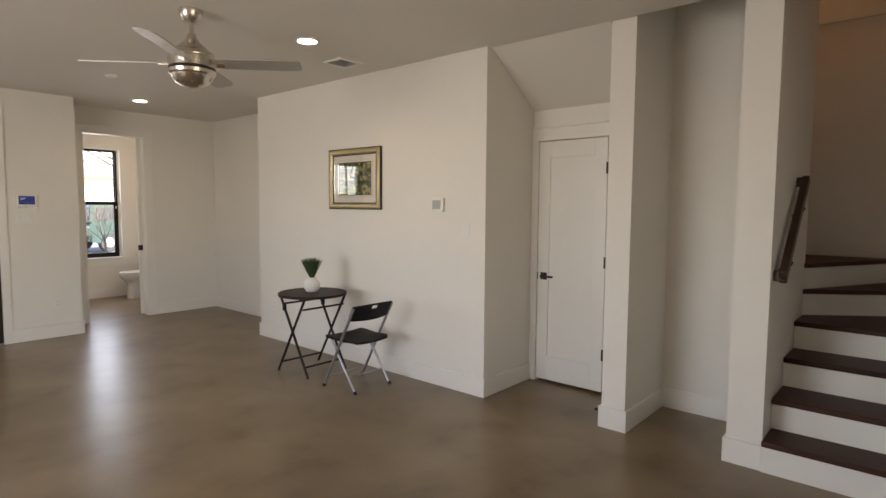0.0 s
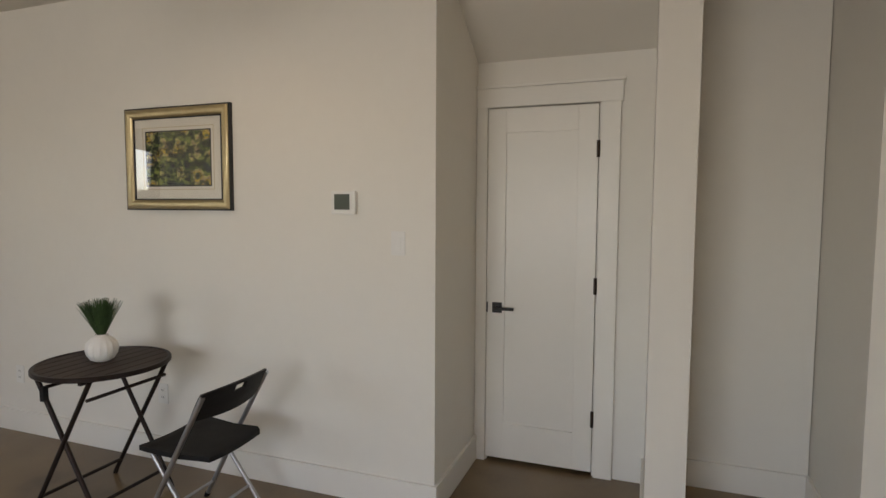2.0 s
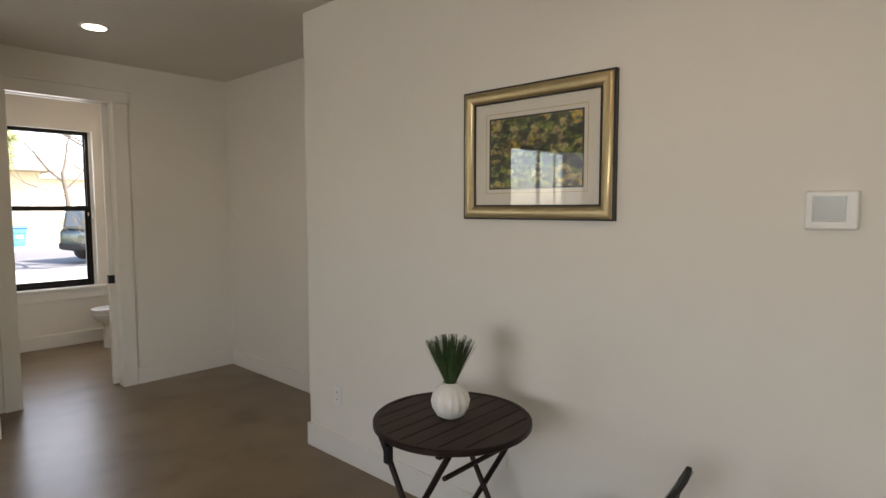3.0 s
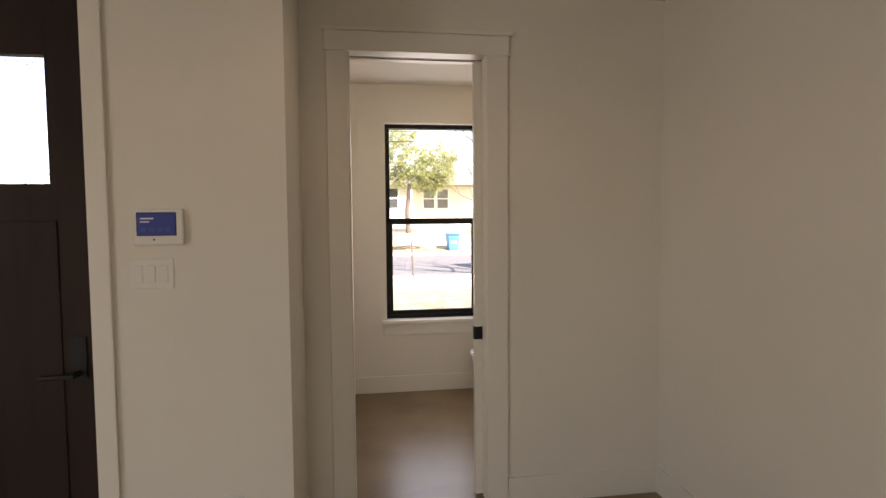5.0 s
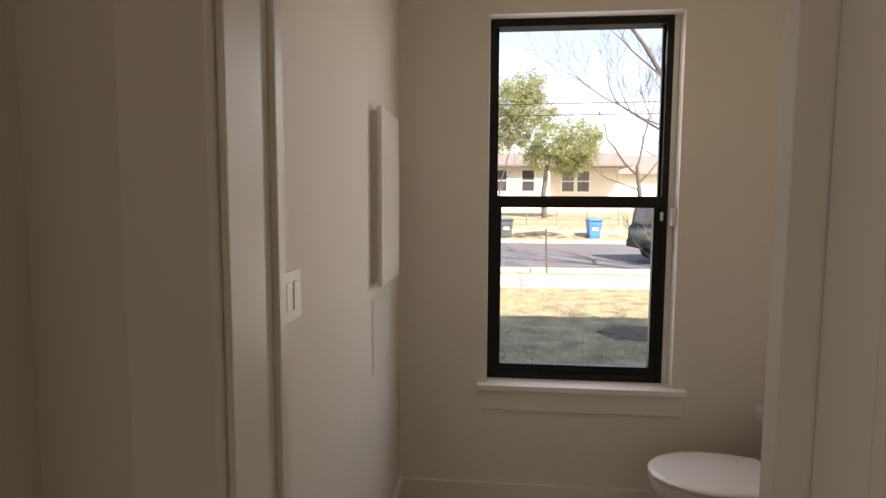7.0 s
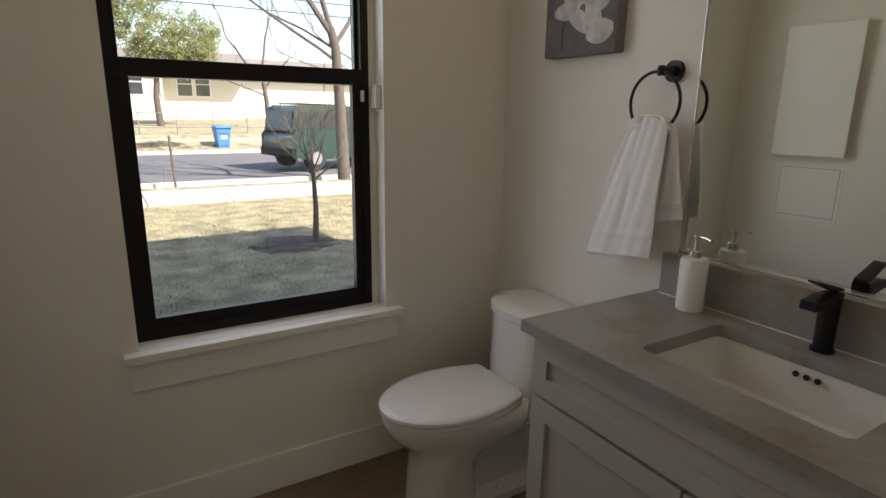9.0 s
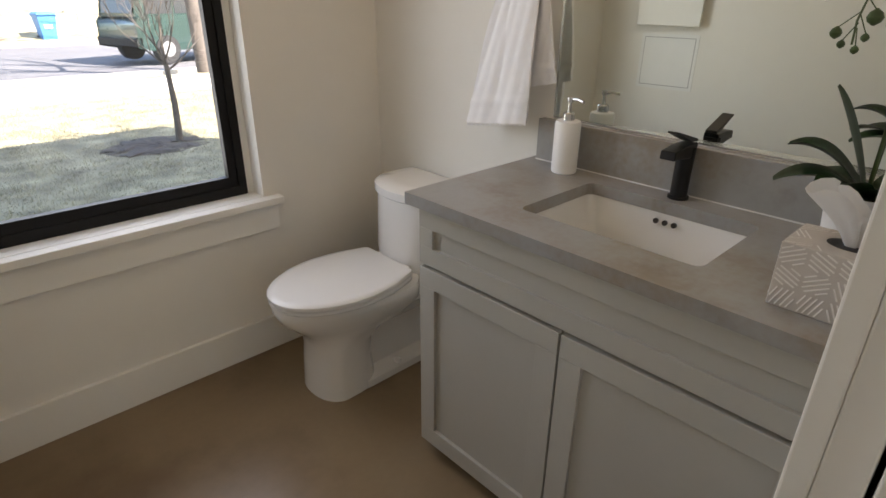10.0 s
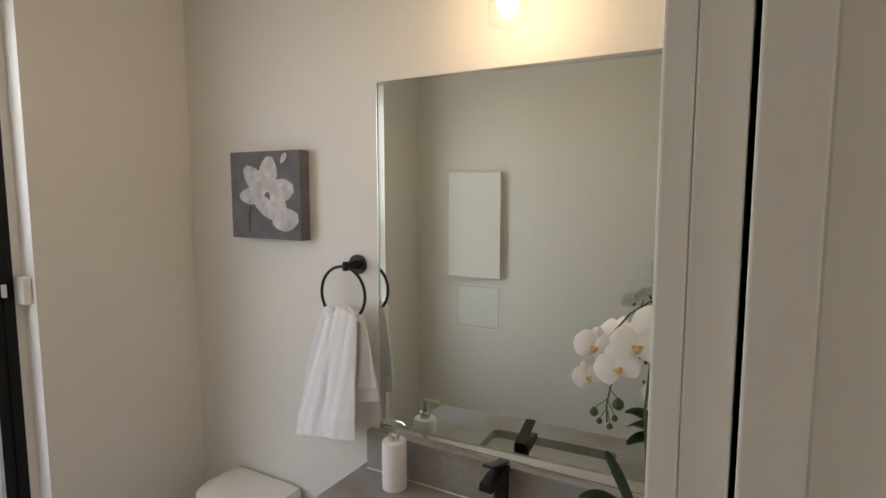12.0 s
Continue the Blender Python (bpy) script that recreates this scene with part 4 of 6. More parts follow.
for k in range(4):
    an = radians(3 + 90 * k)
    d_ = (rgt * math.cos(an) + awy * math.sin(an)).normalized()
    turn = Matrix.Translation(fc + Vector((0, 0, -0.322))) @ Matrix.Rotation(math.atan2(d_.y, d_.x), 4, "Z")
    bm = bmesh.new()
    tilt = Matrix.Rotation(radians(-13), 4, "X")
    out = [(0.13, -0.045), (0.20, -0.058), (0.57, -0.066), (0.65, -0.060), (0.67, -0.040), (0.67, 0.040), (0.65, 0.060), (0.57, 0.066), (0.20, 0.058), (0.13, 0.045)]
    prism(bm, out, "z", -0.004, 0.004)
    bmesh.ops.transform(bm, matrix=turn @ tilt, verts=bm.verts[:])
    bl = part("blade", bm, BLADE, f, "grey blade", bevel=0.0015)
    bm = bmesh.new()
    obox(bm, turn @ Matrix.Translation((0.15, 0, -0.008)) @ tilt, 0.10, 0.055, 0.008)
    part("bracket", bm, NICKEL, bl, bevel=0.002)

for lx, ly, lab in ((2.295, 3.38, "lit round recessed ceiling light of the living room"), (2.47, 6.86, "lit round recessed ceiling light of the hall"), (2.88, 9.03, "lit round recessed ceiling light of the bathroom")):
    r = thing("recessed_light", (lx, ly, CZ), lab, "ceiling light", "recessed lights")
    part("trim_ring", lathe(bmesh.new(), (lx, ly, CZ - 0.008), [(0.070, 0.0), (0.088, 0.002), (0.092, 0.008)], 40), WPLAST, r, smooth=True)
    part("lens", lathe(bmesh.new(), (lx, ly, CZ - 0.0105), [(0.05, 0), (0.070, 0.002)], 40), LAMPON, r, "glowing lens")

cv = thing("ceiling_vent", (2.855, 3.66, CZ), "square grey metal ceiling air vent", "vent")
part("frame", B((2.735, 2.975, 3.545, 3.57, CZ - 0.012, CZ), (2.735, 2.975, 3.755, 3.78, CZ - 0.012, CZ), (2.735, 2.76, 3.57, 3.755, CZ - 0.012, CZ), (2.95, 2.975, 3.57, 3.755, CZ - 0.012, CZ)), WPLAST, cv)
for i in range(9):
    bm = bmesh.new()
    obox(bm, pose(2.855, 3.58 + i * 0.0205, CZ - 0.008, 38), 0.19, 0.016, 0.0015)
    part("slat", bm, WPLAST, cv)
# Dark sheet in place of the shade behind the slats.
part("shade_backing", B((2.76, 2.95, 3.57, 3.755, CZ - 0.002, CZ + 0.001)), GAPSHADE, cv)
sm = thing("sprinkler_cover", (1.784, 5.734, CZ), "small round white ceiling sprinkler cover", "sprinkler")
part("disc", lathe(bmesh.new(), (1.784, 5.734, CZ - 0.012), [(0.045, 0), (0.05, 0.003), (0.05, 0.012)], 28), WPLAST, sm, smooth=True)
dsp = thing("door_stop", (3.45, 1.516, 0.06), "dark spring door stop on the column baseboard", "door stop")
part("spring", tube(bmesh.new(), [(3.45, 1.516, 0.062), (3.45, 1.585, 0.062)], 0.006, 10), HINGE, dsp)
part("tip", tube(bmesh.new(), [(3.45, 1.583, 0.062), (3.45, 1.603, 0.062)], 0.009, 10), BLACKP, dsp)

# ---- bathroom things ----
VZ = 0.868
cab = thing("vanity_cabinet", (3.57, 8.48, 0), "greige shaker vanity cabinet with two doors", "cabinet")
VX, VY0, VY1 = 3.298, 8.004, 8.990
part("body", B((VX + 0.019, EX - 0.002, VY0, VY0 + 0.018, 0.05, 0.836), (VX + 0.019, EX - 0.002, VY1 - 0.018, VY1, 0.05, 0.836), (VX + 0.019, EX - 0.002, VY0 + 0.018, VY1 - 0.018, 0.05, 0.068),
               (EX - 0.02, EX - 0.002, VY0 + 0.018, VY1 - 0.018, 0.068, 0.836), (VX + 0.019, VX + 0.03, VY0 + 0.018, VY1 - 0.018, 0.63, 0.70)), CAB, cab)
# Toe kick coloured dark for the shade under the cabinet.
part("toe_kick", B((VX + 0.075, EX - 0.03, VY0 + 0.02, VY1 - 0.02, 0.0, 0.05)), GAPSHADE, cab)


def shaker(name, y0, y1, z0, z1, rail):
    fr = part(name, B((VX + 0.010, VX + 0.016, y0 + rail - 0.004, y1 - rail + 0.004, z0 + rail - 0.004, z1 - rail + 0.004)), CAB, cab)
    part("rail", B((VX, VX + 0.019, y0, y1, z1 - rail, z1)), CAB, fr, bevel=0.0012)
    part("rail", B((VX, VX + 0.019, y0, y1, z0, z0 + rail)), CAB, fr, bevel=0.0012)
    part("stile", B((VX, VX + 0.019, y0, y0 + rail, z0 + rail, z1 - rail)), CAB, fr, bevel=0.0012)
    part("stile", B((VX, VX + 0.019, y1 - rail, y1, z0 + rail, z1 - rail)), CAB, fr, bevel=0.0012)


shaker("drawer_front", VY0 + 0.004, VY1, 0.672, 0.829, 0.052)
shaker("door", 8.527, VY1, 0.055, 0.660, 0.058)
shaker("door", VY0 + 0.004, 8.521, 0.055, 0.660, 0.058)

ct = thing("countertop", (3.55, 8.48, 0.836), "grey quartz vanity top with a sink cut-out and backsplash", "countertop")
SX0, SX1, SYA, SYB = 3.402, 3.713, 8.300, 8.743
CX = 3.278
bm = bmesh.new()
x0_, x1_, y0_, y1_ = CX, EX - 0.001, 8.002, 9.024
outer = [(x0_, y0_), (x1_, y0_), (x1_, y1_), (x0_, y1_)]
rc = 0.022
hole_pts = []
for (hx, hy), a0 in (((SX0 + rc, SYA + rc), 180), ((SX1 - rc, SYA + rc), 270), ((SX1 - rc, SYB - rc), 0), ((SX0 + rc, SYB - rc), 90)):
    for k in range(6):
        an = radians(a0 + 18 * k)
        hole_pts.append((hx + rc * math.cos(an), hy + rc * math.sin(an)))
for zz in (0.836, VZ):
    vo = [bm.verts.new((x, y, zz)) for x, y in outer]
    vh = [bm.verts.new((x, y, zz)) for x, y in hole_pts]
    eo = [bm.edges.new((vo[k], vo[(k + 1) % 4])) for k in range(4)]
    eh = [bm.edges.new((vh[k], vh[(k + 1) % len(vh)])) for k in range(len(vh))]
    bmesh.ops.triangle_fill(bm, use_beauty=True, edges=eo + eh)
    if zz == 0.836:
        lo_o, lo_h = vo, vh
for k in range(4):
    bm.faces.new((lo_o[k], lo_o[(k + 1) % 4], vo[(k + 1) % 4], vo[k]))
for k in range(len(vh)):
    bm.faces.new((lo_h[k], lo_h[(k + 1) % len(vh)], vh[(k + 1) % len(vh)], vh[k]))
part("slab", bm, QUARTZ, ct)
part("backsplash", B((EX - 0.031, EX - 0.001, 8.002, 9.001, VZ + 0.0005, 0.994)), QUARTZ, ct, bevel=0.0015)
part("caulk_line", B((EX - 0.0335, EX - 0.0305, 8.002, 9.001, VZ, VZ + 0.003)), WPLAST, ct)

sk = thing("undermount_sink", (3.570, 8.522, 0.70), "white rectangular undermount porcelain sink", "sink")


def rrect(x0, x1, y0, y1, z, rad, n=5):
    pts = []
    for (hx, hy), a0 in (((x0 + rad, y0 + rad), 180), ((x1 - rad, y0 + rad), 270), ((x1 - rad, y1 - rad), 0), ((x0 + rad, y1 - rad), 90)):
        for k in range(n + 1):
            an = radians(a0 + 90 * k / n)
            pts.append((hx + rad * math.cos(an), hy + rad * math.sin(an), z))
    return pts


bm = bmesh.new()
secs = [rrect(SX0 - 0.02, SX1 + 0.02, SYA - 0.02, SYB + 0.02, 0.8355, 0.03), rrect(SX0 - 0.004, SX1 + 0.004, SYA - 0.004, SYB + 0.004, 0.8355, 0.026),
        rrect(SX0 + 0.004, SX1 - 0.002, SYA + 0.004, SYB - 0.004, 0.782, 0.03), rrect(SX0 + 0.012, SX1 - 0.008, SYA + 0.012, SYB - 0.012, 0.727, 0.035),
        rrect(SX0 + 0.04, SX1 - 0.03, SYA + 0.04, SYB - 0.04, 0.707, 0.04), rrect(SX0 + 0.115, SX1 - 0.115, SYA + 0.19, SYB - 0.19, 0.700, 0.015)]
rings = [[bm.verts.new(q) for q in s_] for s_ in secs]
for q, w_ in zip(rings, rings[1:]):
    for k in range(len(q)):
        bm.faces.new((q[k], q[(k + 1) % len(q)], w_[(k + 1) % len(q)], w_[k]))
bm.faces.new(rings[-1])
bmesh.ops.recalc_face_normals(bm, faces=bm.faces[:])
if sum(f_.normal.z for f_ in bm.faces) < 0:
    bmesh.ops.reverse_faces(bm, faces=bm.faces[:])
bmesh.ops.solidify(bm, geom=bm.faces[:], thickness=0.008)
part("basin", bm, PORC, sk, smooth=True)
for k in (-1, 0, 1):
    part("overflow_hole", tube(bmesh.new(), [(SX1 - 0.0040, 8.516 + 0.024 * k, 0.815), (SX1 - 0.0095, 8.516 + 0.024 * k, 0.815)], 0.007, 14), DARK, sk, "dark overflow hole")
part("drain", lathe(bmesh.new(), (3.558, 8.522, 0.7015), [(0.016, 0.0), (0.022, 0.002), (0.022, 0.003)], 24), CHROME, sk)

fa = thing("faucet", (3.765, 8.520, VZ), "matte black single-lever waterfall faucet", "faucet")
FX, FYC = 3.765, 8.520
part("base", lathe(bmesh.new(), (FX, FYC, VZ), [(0.026, 0), (0.026, 0.006), (0.022, 0.008)], 28), BLACKM, fa, smooth=True)
part("body", lathe(bmesh.new(), (FX, FYC, VZ + 0.006), [(0.021, 0), (0.021, 0.06), (0.022, 0.115), (0.0225, 0.128)], 28), BLACKM, fa, smooth=True)
bm = bmesh.new()
prism(bm, [(FX + 0.016, VZ + 0.118), (FX + 0.016, VZ + 0.144), (FX - 0.05, VZ + 0.142), (FX - 0.100, VZ + 0.137), (FX - 0.103, VZ + 0.116), (FX - 0.070, VZ + 0.116), (FX - 0.018, VZ + 0.108)], "y", FYC - 0.019, FYC + 0.019)
part("spout", bm, BLACKM, fa, "flat waterfall spout", bevel=0.003)
bm = bmesh.new()
prism(bm, [(FX + 0.022, VZ + 0.145), (FX + 0.020, VZ + 0.152), (FX - 0.088, VZ + 0.182), (FX - 0.092, VZ + 0.178), (FX - 0.012, VZ + 0.149)], "y", FYC - 0.015, FYC + 0.015)
part("lever", bm, BLACKM, fa, "flat lever", bevel=0.0015)

so = thing("soap_dispenser", (3.742, 8.856, VZ), "white cylindrical soap dispenser with a chrome pump", "soap dispenser")
part("bottle", lathe(bmesh.new(), (3.742, 8.856, VZ), [(0.034, 0), (0.0365, 0.003), (0.0365, 0.138), (0.034, 0.148), (0.016, 0.150)], 40), CERAM, so, "white stone-textured bottle", smooth=True)
part("collar", lathe(bmesh.new(), (3.742, 8.856, VZ + 0.150), [(0.0165, 0), (0.0165, 0.018), (0.012, 0.022)], 24), CHROME, so, smooth=True)
part("stem", tube(bmesh.new(), [(3.742, 8.856, VZ + 0.17), (3.742, 8.856, VZ + 0.205)], 0.0055, 12), CHROME, so, smooth=True)
part("nozzle", tube(lathe(bmesh.new(), (3.742, 8.856, VZ + 0.200), [(0.009, 0), (0.010, 0.004), (0.009, 0.012)], 16), [(3.742, 8.856, VZ + 0.207), (3.742, 8.829, VZ + 0.209), (3.736, 8.809, VZ + 0.205)], 0.0042, 10), CHROME, so, smooth=True)

# tissue box with a line pattern in low relief
tb = thing("tissue_box", (3.413, 8.083, VZ), "beige tissue box with white striped patches", "tissue box")
TX0, TX1, TY0, TY1, TH = 3.353, 3.473, 8.004, 8.170, 0.112
part("carton", B((TX0, TX1, TY0, TY1, VZ, VZ + TH)), TBOX, tb, bevel=0.002)
rng = random.Random(9)
bm = bmesh.new()
for face, (fu, fw) in enumerate(((TY1 - TY0, TH), (TX1 - TX0, TH), (TX1 - TX0, TY1 - TY0))):
    nu, nw = max(2, round(fu / 0.044)), max(2, round(fw / 0.042))
    for cu in range(nu):
        for cw in range(nw):
            u0, u1, w0, w1 = fu * cu / nu + 0.003, fu * (cu + 1) / nu - 0.003, fw * cw / nw + 0.003, fw * (cw + 1) / nw - 0.003
            an = rng.choice((0.5, 1.15, 2.0, 2.65))
            dx, dy = math.cos(an), math.sin(an)
            for li in range(-5, 6):
                ox, oy = (u0 + u1) / 2 - dy * li * 0.0075, (w0 + w1) / 2 + dx * li * 0.0075
                ts = [((u0 - ox) / dx, (u1 - ox) / dx), ((w0 - oy) / dy, (w1 - oy) / dy)]
                ta, tz = max(min(p_) for p_ in ts), min(max(p_) for p_ in ts)
                if tz - ta < 0.006:
                    continue
                ends = [(ox + dx * q, oy + dy * q) for q in (ta, tz)]
                if face == 2 and any(abs(q[0] - fu / 2) < 0.034 and abs(q[1] - fw / 2) < 0.05 for q in ends):
                    continue
                if face == 0:
                    pts = [(TX0 + 0.0006, TY0 + u, VZ + w_) for u, w_ in ends]
                elif face == 1:
                    pts = [(TX0 + u, TY1 - 0.0006, VZ + w_) for u, w_ in ends]
                else:
                    pts = [(TX0 + u, TY0 + w_, VZ + TH - 0.0006) for u, w_ in ends]
                tube(bm, pts, 0.0016, 5)
stripes = part("printed_stripes", bm, TLINE, tb, "white printed stripes")
stripes["kind"] = "stuff"
part("opening", lathe(bmesh.new(), (3.413, 8.083, VZ + TH - 0.0005), [(0.036, 0), (0.036, 0.0012)], 28, sx=0.75, sy=1.1), DARK, tb)
bm = bmesh.new()
NU, NV = 40, 14
rows_ = []
for j_ in range(NV + 1):
    v_ = j_ / NV
    row = []
    for i in range(NU):
        an = 2 * math.pi * i / NU
        fold = 0.25 + 0.75 * abs(math.sin(1.5 * an + 0.5 + 0.5 * v_)) ** 0.7 + 0.16 * abs(math.sin(4 * an + 3 * v_))
        rad = (0.014 + 0.062 * v_ ** 1.3) * fold
        peak = 0.5 + 0.5 * math.cos(an - 1.9)
        zz = VZ + TH - 0.008 + v_ * (0.055 + 0.060 * peak * (1 - 0.3 * v_)) + 0.012 * v_ * math.sin(5 * an)
        row.append(bm.verts.new((3.413 + 0.60 * rad * math.cos(an), 8.085 + rad * math.sin(an) + 0.012 * v_, zz)))
    rows_.append(row)
for q, w_ in zip(rows_, rows_[1:]):
    for k in range(NU):
        bm.faces.new((q[k], q[(k + 1) % NU], w_[(k + 1) % NU], w_[k]))
bmesh.ops.solidify(bm, geom=bm.faces[:], thickness=0.0006)
part("tissue", bm, PAPER, tb, "crumpled white tissue pulled out", smooth=True)

# orchid
oc = thing("orchid", (3.600, 8.118, VZ), "white artificial moth orchid in a white pot", "plant")
OX, OY = 3.600, 8.118
part("pot", lathe(bmesh.new(), (OX, OY, VZ), [(0.040, 0), (0.046, 0.004), (0.058, 0.12), (0.060, 0.15), (0.056, 0.15), (0.052, 0.135)], 40), CERAM, oc, "smooth white pot", smooth=True)
part("soil", lathe(bmesh.new(), (OX, OY, VZ + 0.125), [(0.053, 0), (0.05, 0.01), (0.02, 0.016)], 24), SOIL, oc)


def strap_leaf(az, length, rise, droop, width):
    bm = bmesh.new()
    rows_ = []
    d_ = Vector((math.cos(az), math.sin(az), 0))
    s_ = Vector((-math.sin(az), math.cos(az), 0))
    for k in range(13):
        v_ = k / 12
        mid = Vector((OX, OY, VZ + 0.135)) + d_ * length * v_ + Vector((0, 0, rise * v_ - droop * v_ * v_))
        hw = width * (math.sin(math.pi * min(1, 0.10 + 0.86 * v_ ** 1.25)) ** 0.6) + 0.002
        rows_.append([bm.verts.new(mid + s_ * hw * u + Vector((0, 0, 0.35 * abs(u) * hw))) for u in (-1, -0.5, 0, 0.5, 1)])
    for q, w_ in zip(rows_, rows_[1:]):
        for k in range(4):
            bm.faces.new((q[k], q[k + 1], w_[k + 1], w_[k]))
    bmesh.ops.solidify(bm, geom=bm.faces[:], thickness=0.0018)
    part("leaf", bm, LEAF, oc, "glossy dark green strap leaf", smooth=True)


for az, ln, ri, dr, wd in ((1.6, 0.09, 0.24, 0.05, 0.030), (1.7, 0.14, 0.20, 0.12, 0.036), (2.0, 0.15, 0.12, 0.10, 0.038), (2.7, 0.12, 0.12, 0.09, 0.034), (4.0, 0.10, 0.09, 0.07, 0.032), (1.2, 0.13, 0.10, 0.09, 0.034), (5.4, 0.08, 0.10, 0.06, 0.028)):
    strap_leaf(az, ln, ri, dr, wd)
S0 = [Vector((OX, OY, VZ + 0.13)), Vector((OX, OY + 0.002, 1.16)), Vector((OX, OY + 0.012, 1.30)), Vector((OX, OY + 0.004, 1.42)), Vector((OX + 0.008, OY - 0.010, 1.50)),
      Vector((OX + 0.010, OY + 0.010, 1.53)), Vector((OX + 0.008, OY + 0.05, 1.50)), Vector((OX + 0.008, OY + 0.095, 1.44)), Vector((OX + 0.006, OY + 0.115, 1.37))]
part("stem", tube(bmesh.new(), S0, 0.0035, 8, 0.0018), STEMG, oc, smooth=True)
part("stake", tube(bmesh.new(), [(OX + 0.008, OY, VZ + 0.12), (OX + 0.006, OY - 0.006, 1.46)], 0.0022, 6), STEMG, oc)


def bloom(at, facing, size, roll):
    at = Vector(at)
    m = Matrix.Translation(at) @ Vector(facing).to_track_quat("Z", "Y").to_matrix().to_4x4() @ Matrix.Rotation(roll, 4, "Z")
    fl = part("flower", tube(bmesh.new(), [m @ Vector((0, 0, -0.012)), m @ Vector((0, 0, 0.002))], 0.003, 6), STEMG, oc, "white moth orchid bloom")
    for an, ln, wd, lift in ((90, 1.0, 0.42, 0.05), (210, 0.95, 0.40, 0.04), (330, 0.95, 0.40, 0.04), (5, 1.05, 0.72, 0.16), (175, 1.05, 0.72, 0.16)):
        bm = bmesh.new()
        rows_ = []
        a_ = radians(an)
        for k in range(8):
            v_ = k / 7
            hw = size * wd * (math.sin(math.pi * (0.08 + 0.86 * v_)) ** 0.8)
            rows_.append([bm.verts.new(m @ Vector((math.cos(a_) * v_ * ln * size - math.sin(a_) * hw * u, math.sin(a_) * v_ * ln * size + math.cos(a_) * hw * u,
                                                  size * (lift + 0.18 * v_ - 0.22 * v_ * v_ - 0.10 * u * u)))) for u in (-1, -0.5, 0, 0.5, 1)])
        for q, w_ in zip(rows_, rows_[1:]):
            for k in range(4):
                bm.faces.new((q[k], q[k + 1], w_[k + 1], w_[k]))
        part("petal", bm, ORCH, fl, smooth=True)
    bm = bmesh.new()
    for dx, dy, rr in ((0, -0.18, 0.16), (-0.13, -0.08, 0.10), (0.13, -0.08, 0.10)):
        lathe(bm, m @ Vector((dx * size, dy * size, size * 0.10)), [(0.2 * rr * size, 0), (rr * size, 0.4 * rr * size), (0.7 * rr * size, 1.1 * rr * size), (0.1 * rr * size, 1.4 * rr * size)], 10, m=m.to_3x3())
    part("lip", bm, LIPY, fl, "ochre throat", smooth=True)


for at, fc_, sz, ro in (((3.600, 8.248, 1.358), (-0.80, -0.30, 0.0), 0.034, 0.3), ((3.600, 8.237, 1.424), (-0.85, -0.2, 0.15), 0.042, -0.2), ((3.590, 8.186, 1.390), (-0.9, -0.1, 0.0), 0.046, 0.4),
                        ((3.612, 8.195, 1.452), (-0.6, 0.3, 0.4), 0.042, 0.0), ((3.585, 8.148, 1.443), (-0.9, -0.3, 0.1), 0.052, 0.0), ((3.600, 8.112, 1.480), (-0.8, -0.2, 0.3), 0.048, -0.4),
                        ((3.625, 8.085, 1.455), (-0.4, -0.8, 0.2), 0.044, 0.5), ((3.640, 8.112, 1.335), (-0.5, -0.4, 0.1), 0.036, 0.2)):
    bloom(at, fc_, sz, ro)
TWIG = [Vector((3.606, 8.225, 1.40)), Vector((3.602, 8.200, 1.345)), Vector((3.600, 8.208, 1.30)), Vector((3.600, 8.206, 1.262))]
part("twig", tube(bmesh.new(), TWIG, 0.0018, 6), STEMG, oc)
for bx_, by_, bz_, br_ in ((3.600, 8.184, 1.306, 0.013), (3.600, 8.234, 1.280, 0.010), (3.600, 8.222, 1.262, 0.007), (3.600, 8.190, 1.274, 0.007), (3.600, 8.200, 1.254, 0.007)):
    b_ = part("bud", lathe(bmesh.new(), (bx_, by_, bz_ - br_), [(0.15 * br_, 0), (0.8 * br_, 0.45 * br_), (br_, br_), (0.75 * br_, 1.6 * br_), (0.1 * br_, 2.1 * br_)], 12), STEMG, oc, "green bud", smooth=True)
    part("bud_stalk", tube(bmesh.new(), [(bx_, by_, bz_ + br_ * 0.8), (3.600, 8.205, bz_ + 0.035)], 0.001, 5), STEMG, b_)

mi = thing("vanity_mirror", (EX, 8.45, 0.999), "large frameless mirror let into the wall above the backsplash", "mirror")
bm = B((EX + 0.003, EX + 0.009, 8.004, 8.970, 0.999, 2.074))
bmesh.ops.rotate(bm, cent=(EX + 0.003, 8.970, 1.5), matrix=Matrix.Rotation(radians(1.6), 3, "Z"), verts=bm.verts[:])
part("mirror_glass", bm, mirror_m, mi)
part("edge", B((EX - 0.001, EX + 0.004, 8.9678, 8.9698, 0.9985, 2.075), (EX - 0.001, EX + 0.036, 8.003, 8.9676, 2.0742, 2.0765)), CHROME, mi, "polished mirror edge")
part("channel", B((EX - 0.002, EX + 0.036, 8.003, 8.967, 0.9965, 1.001)), CHROME, mi, "metal bottom channel")

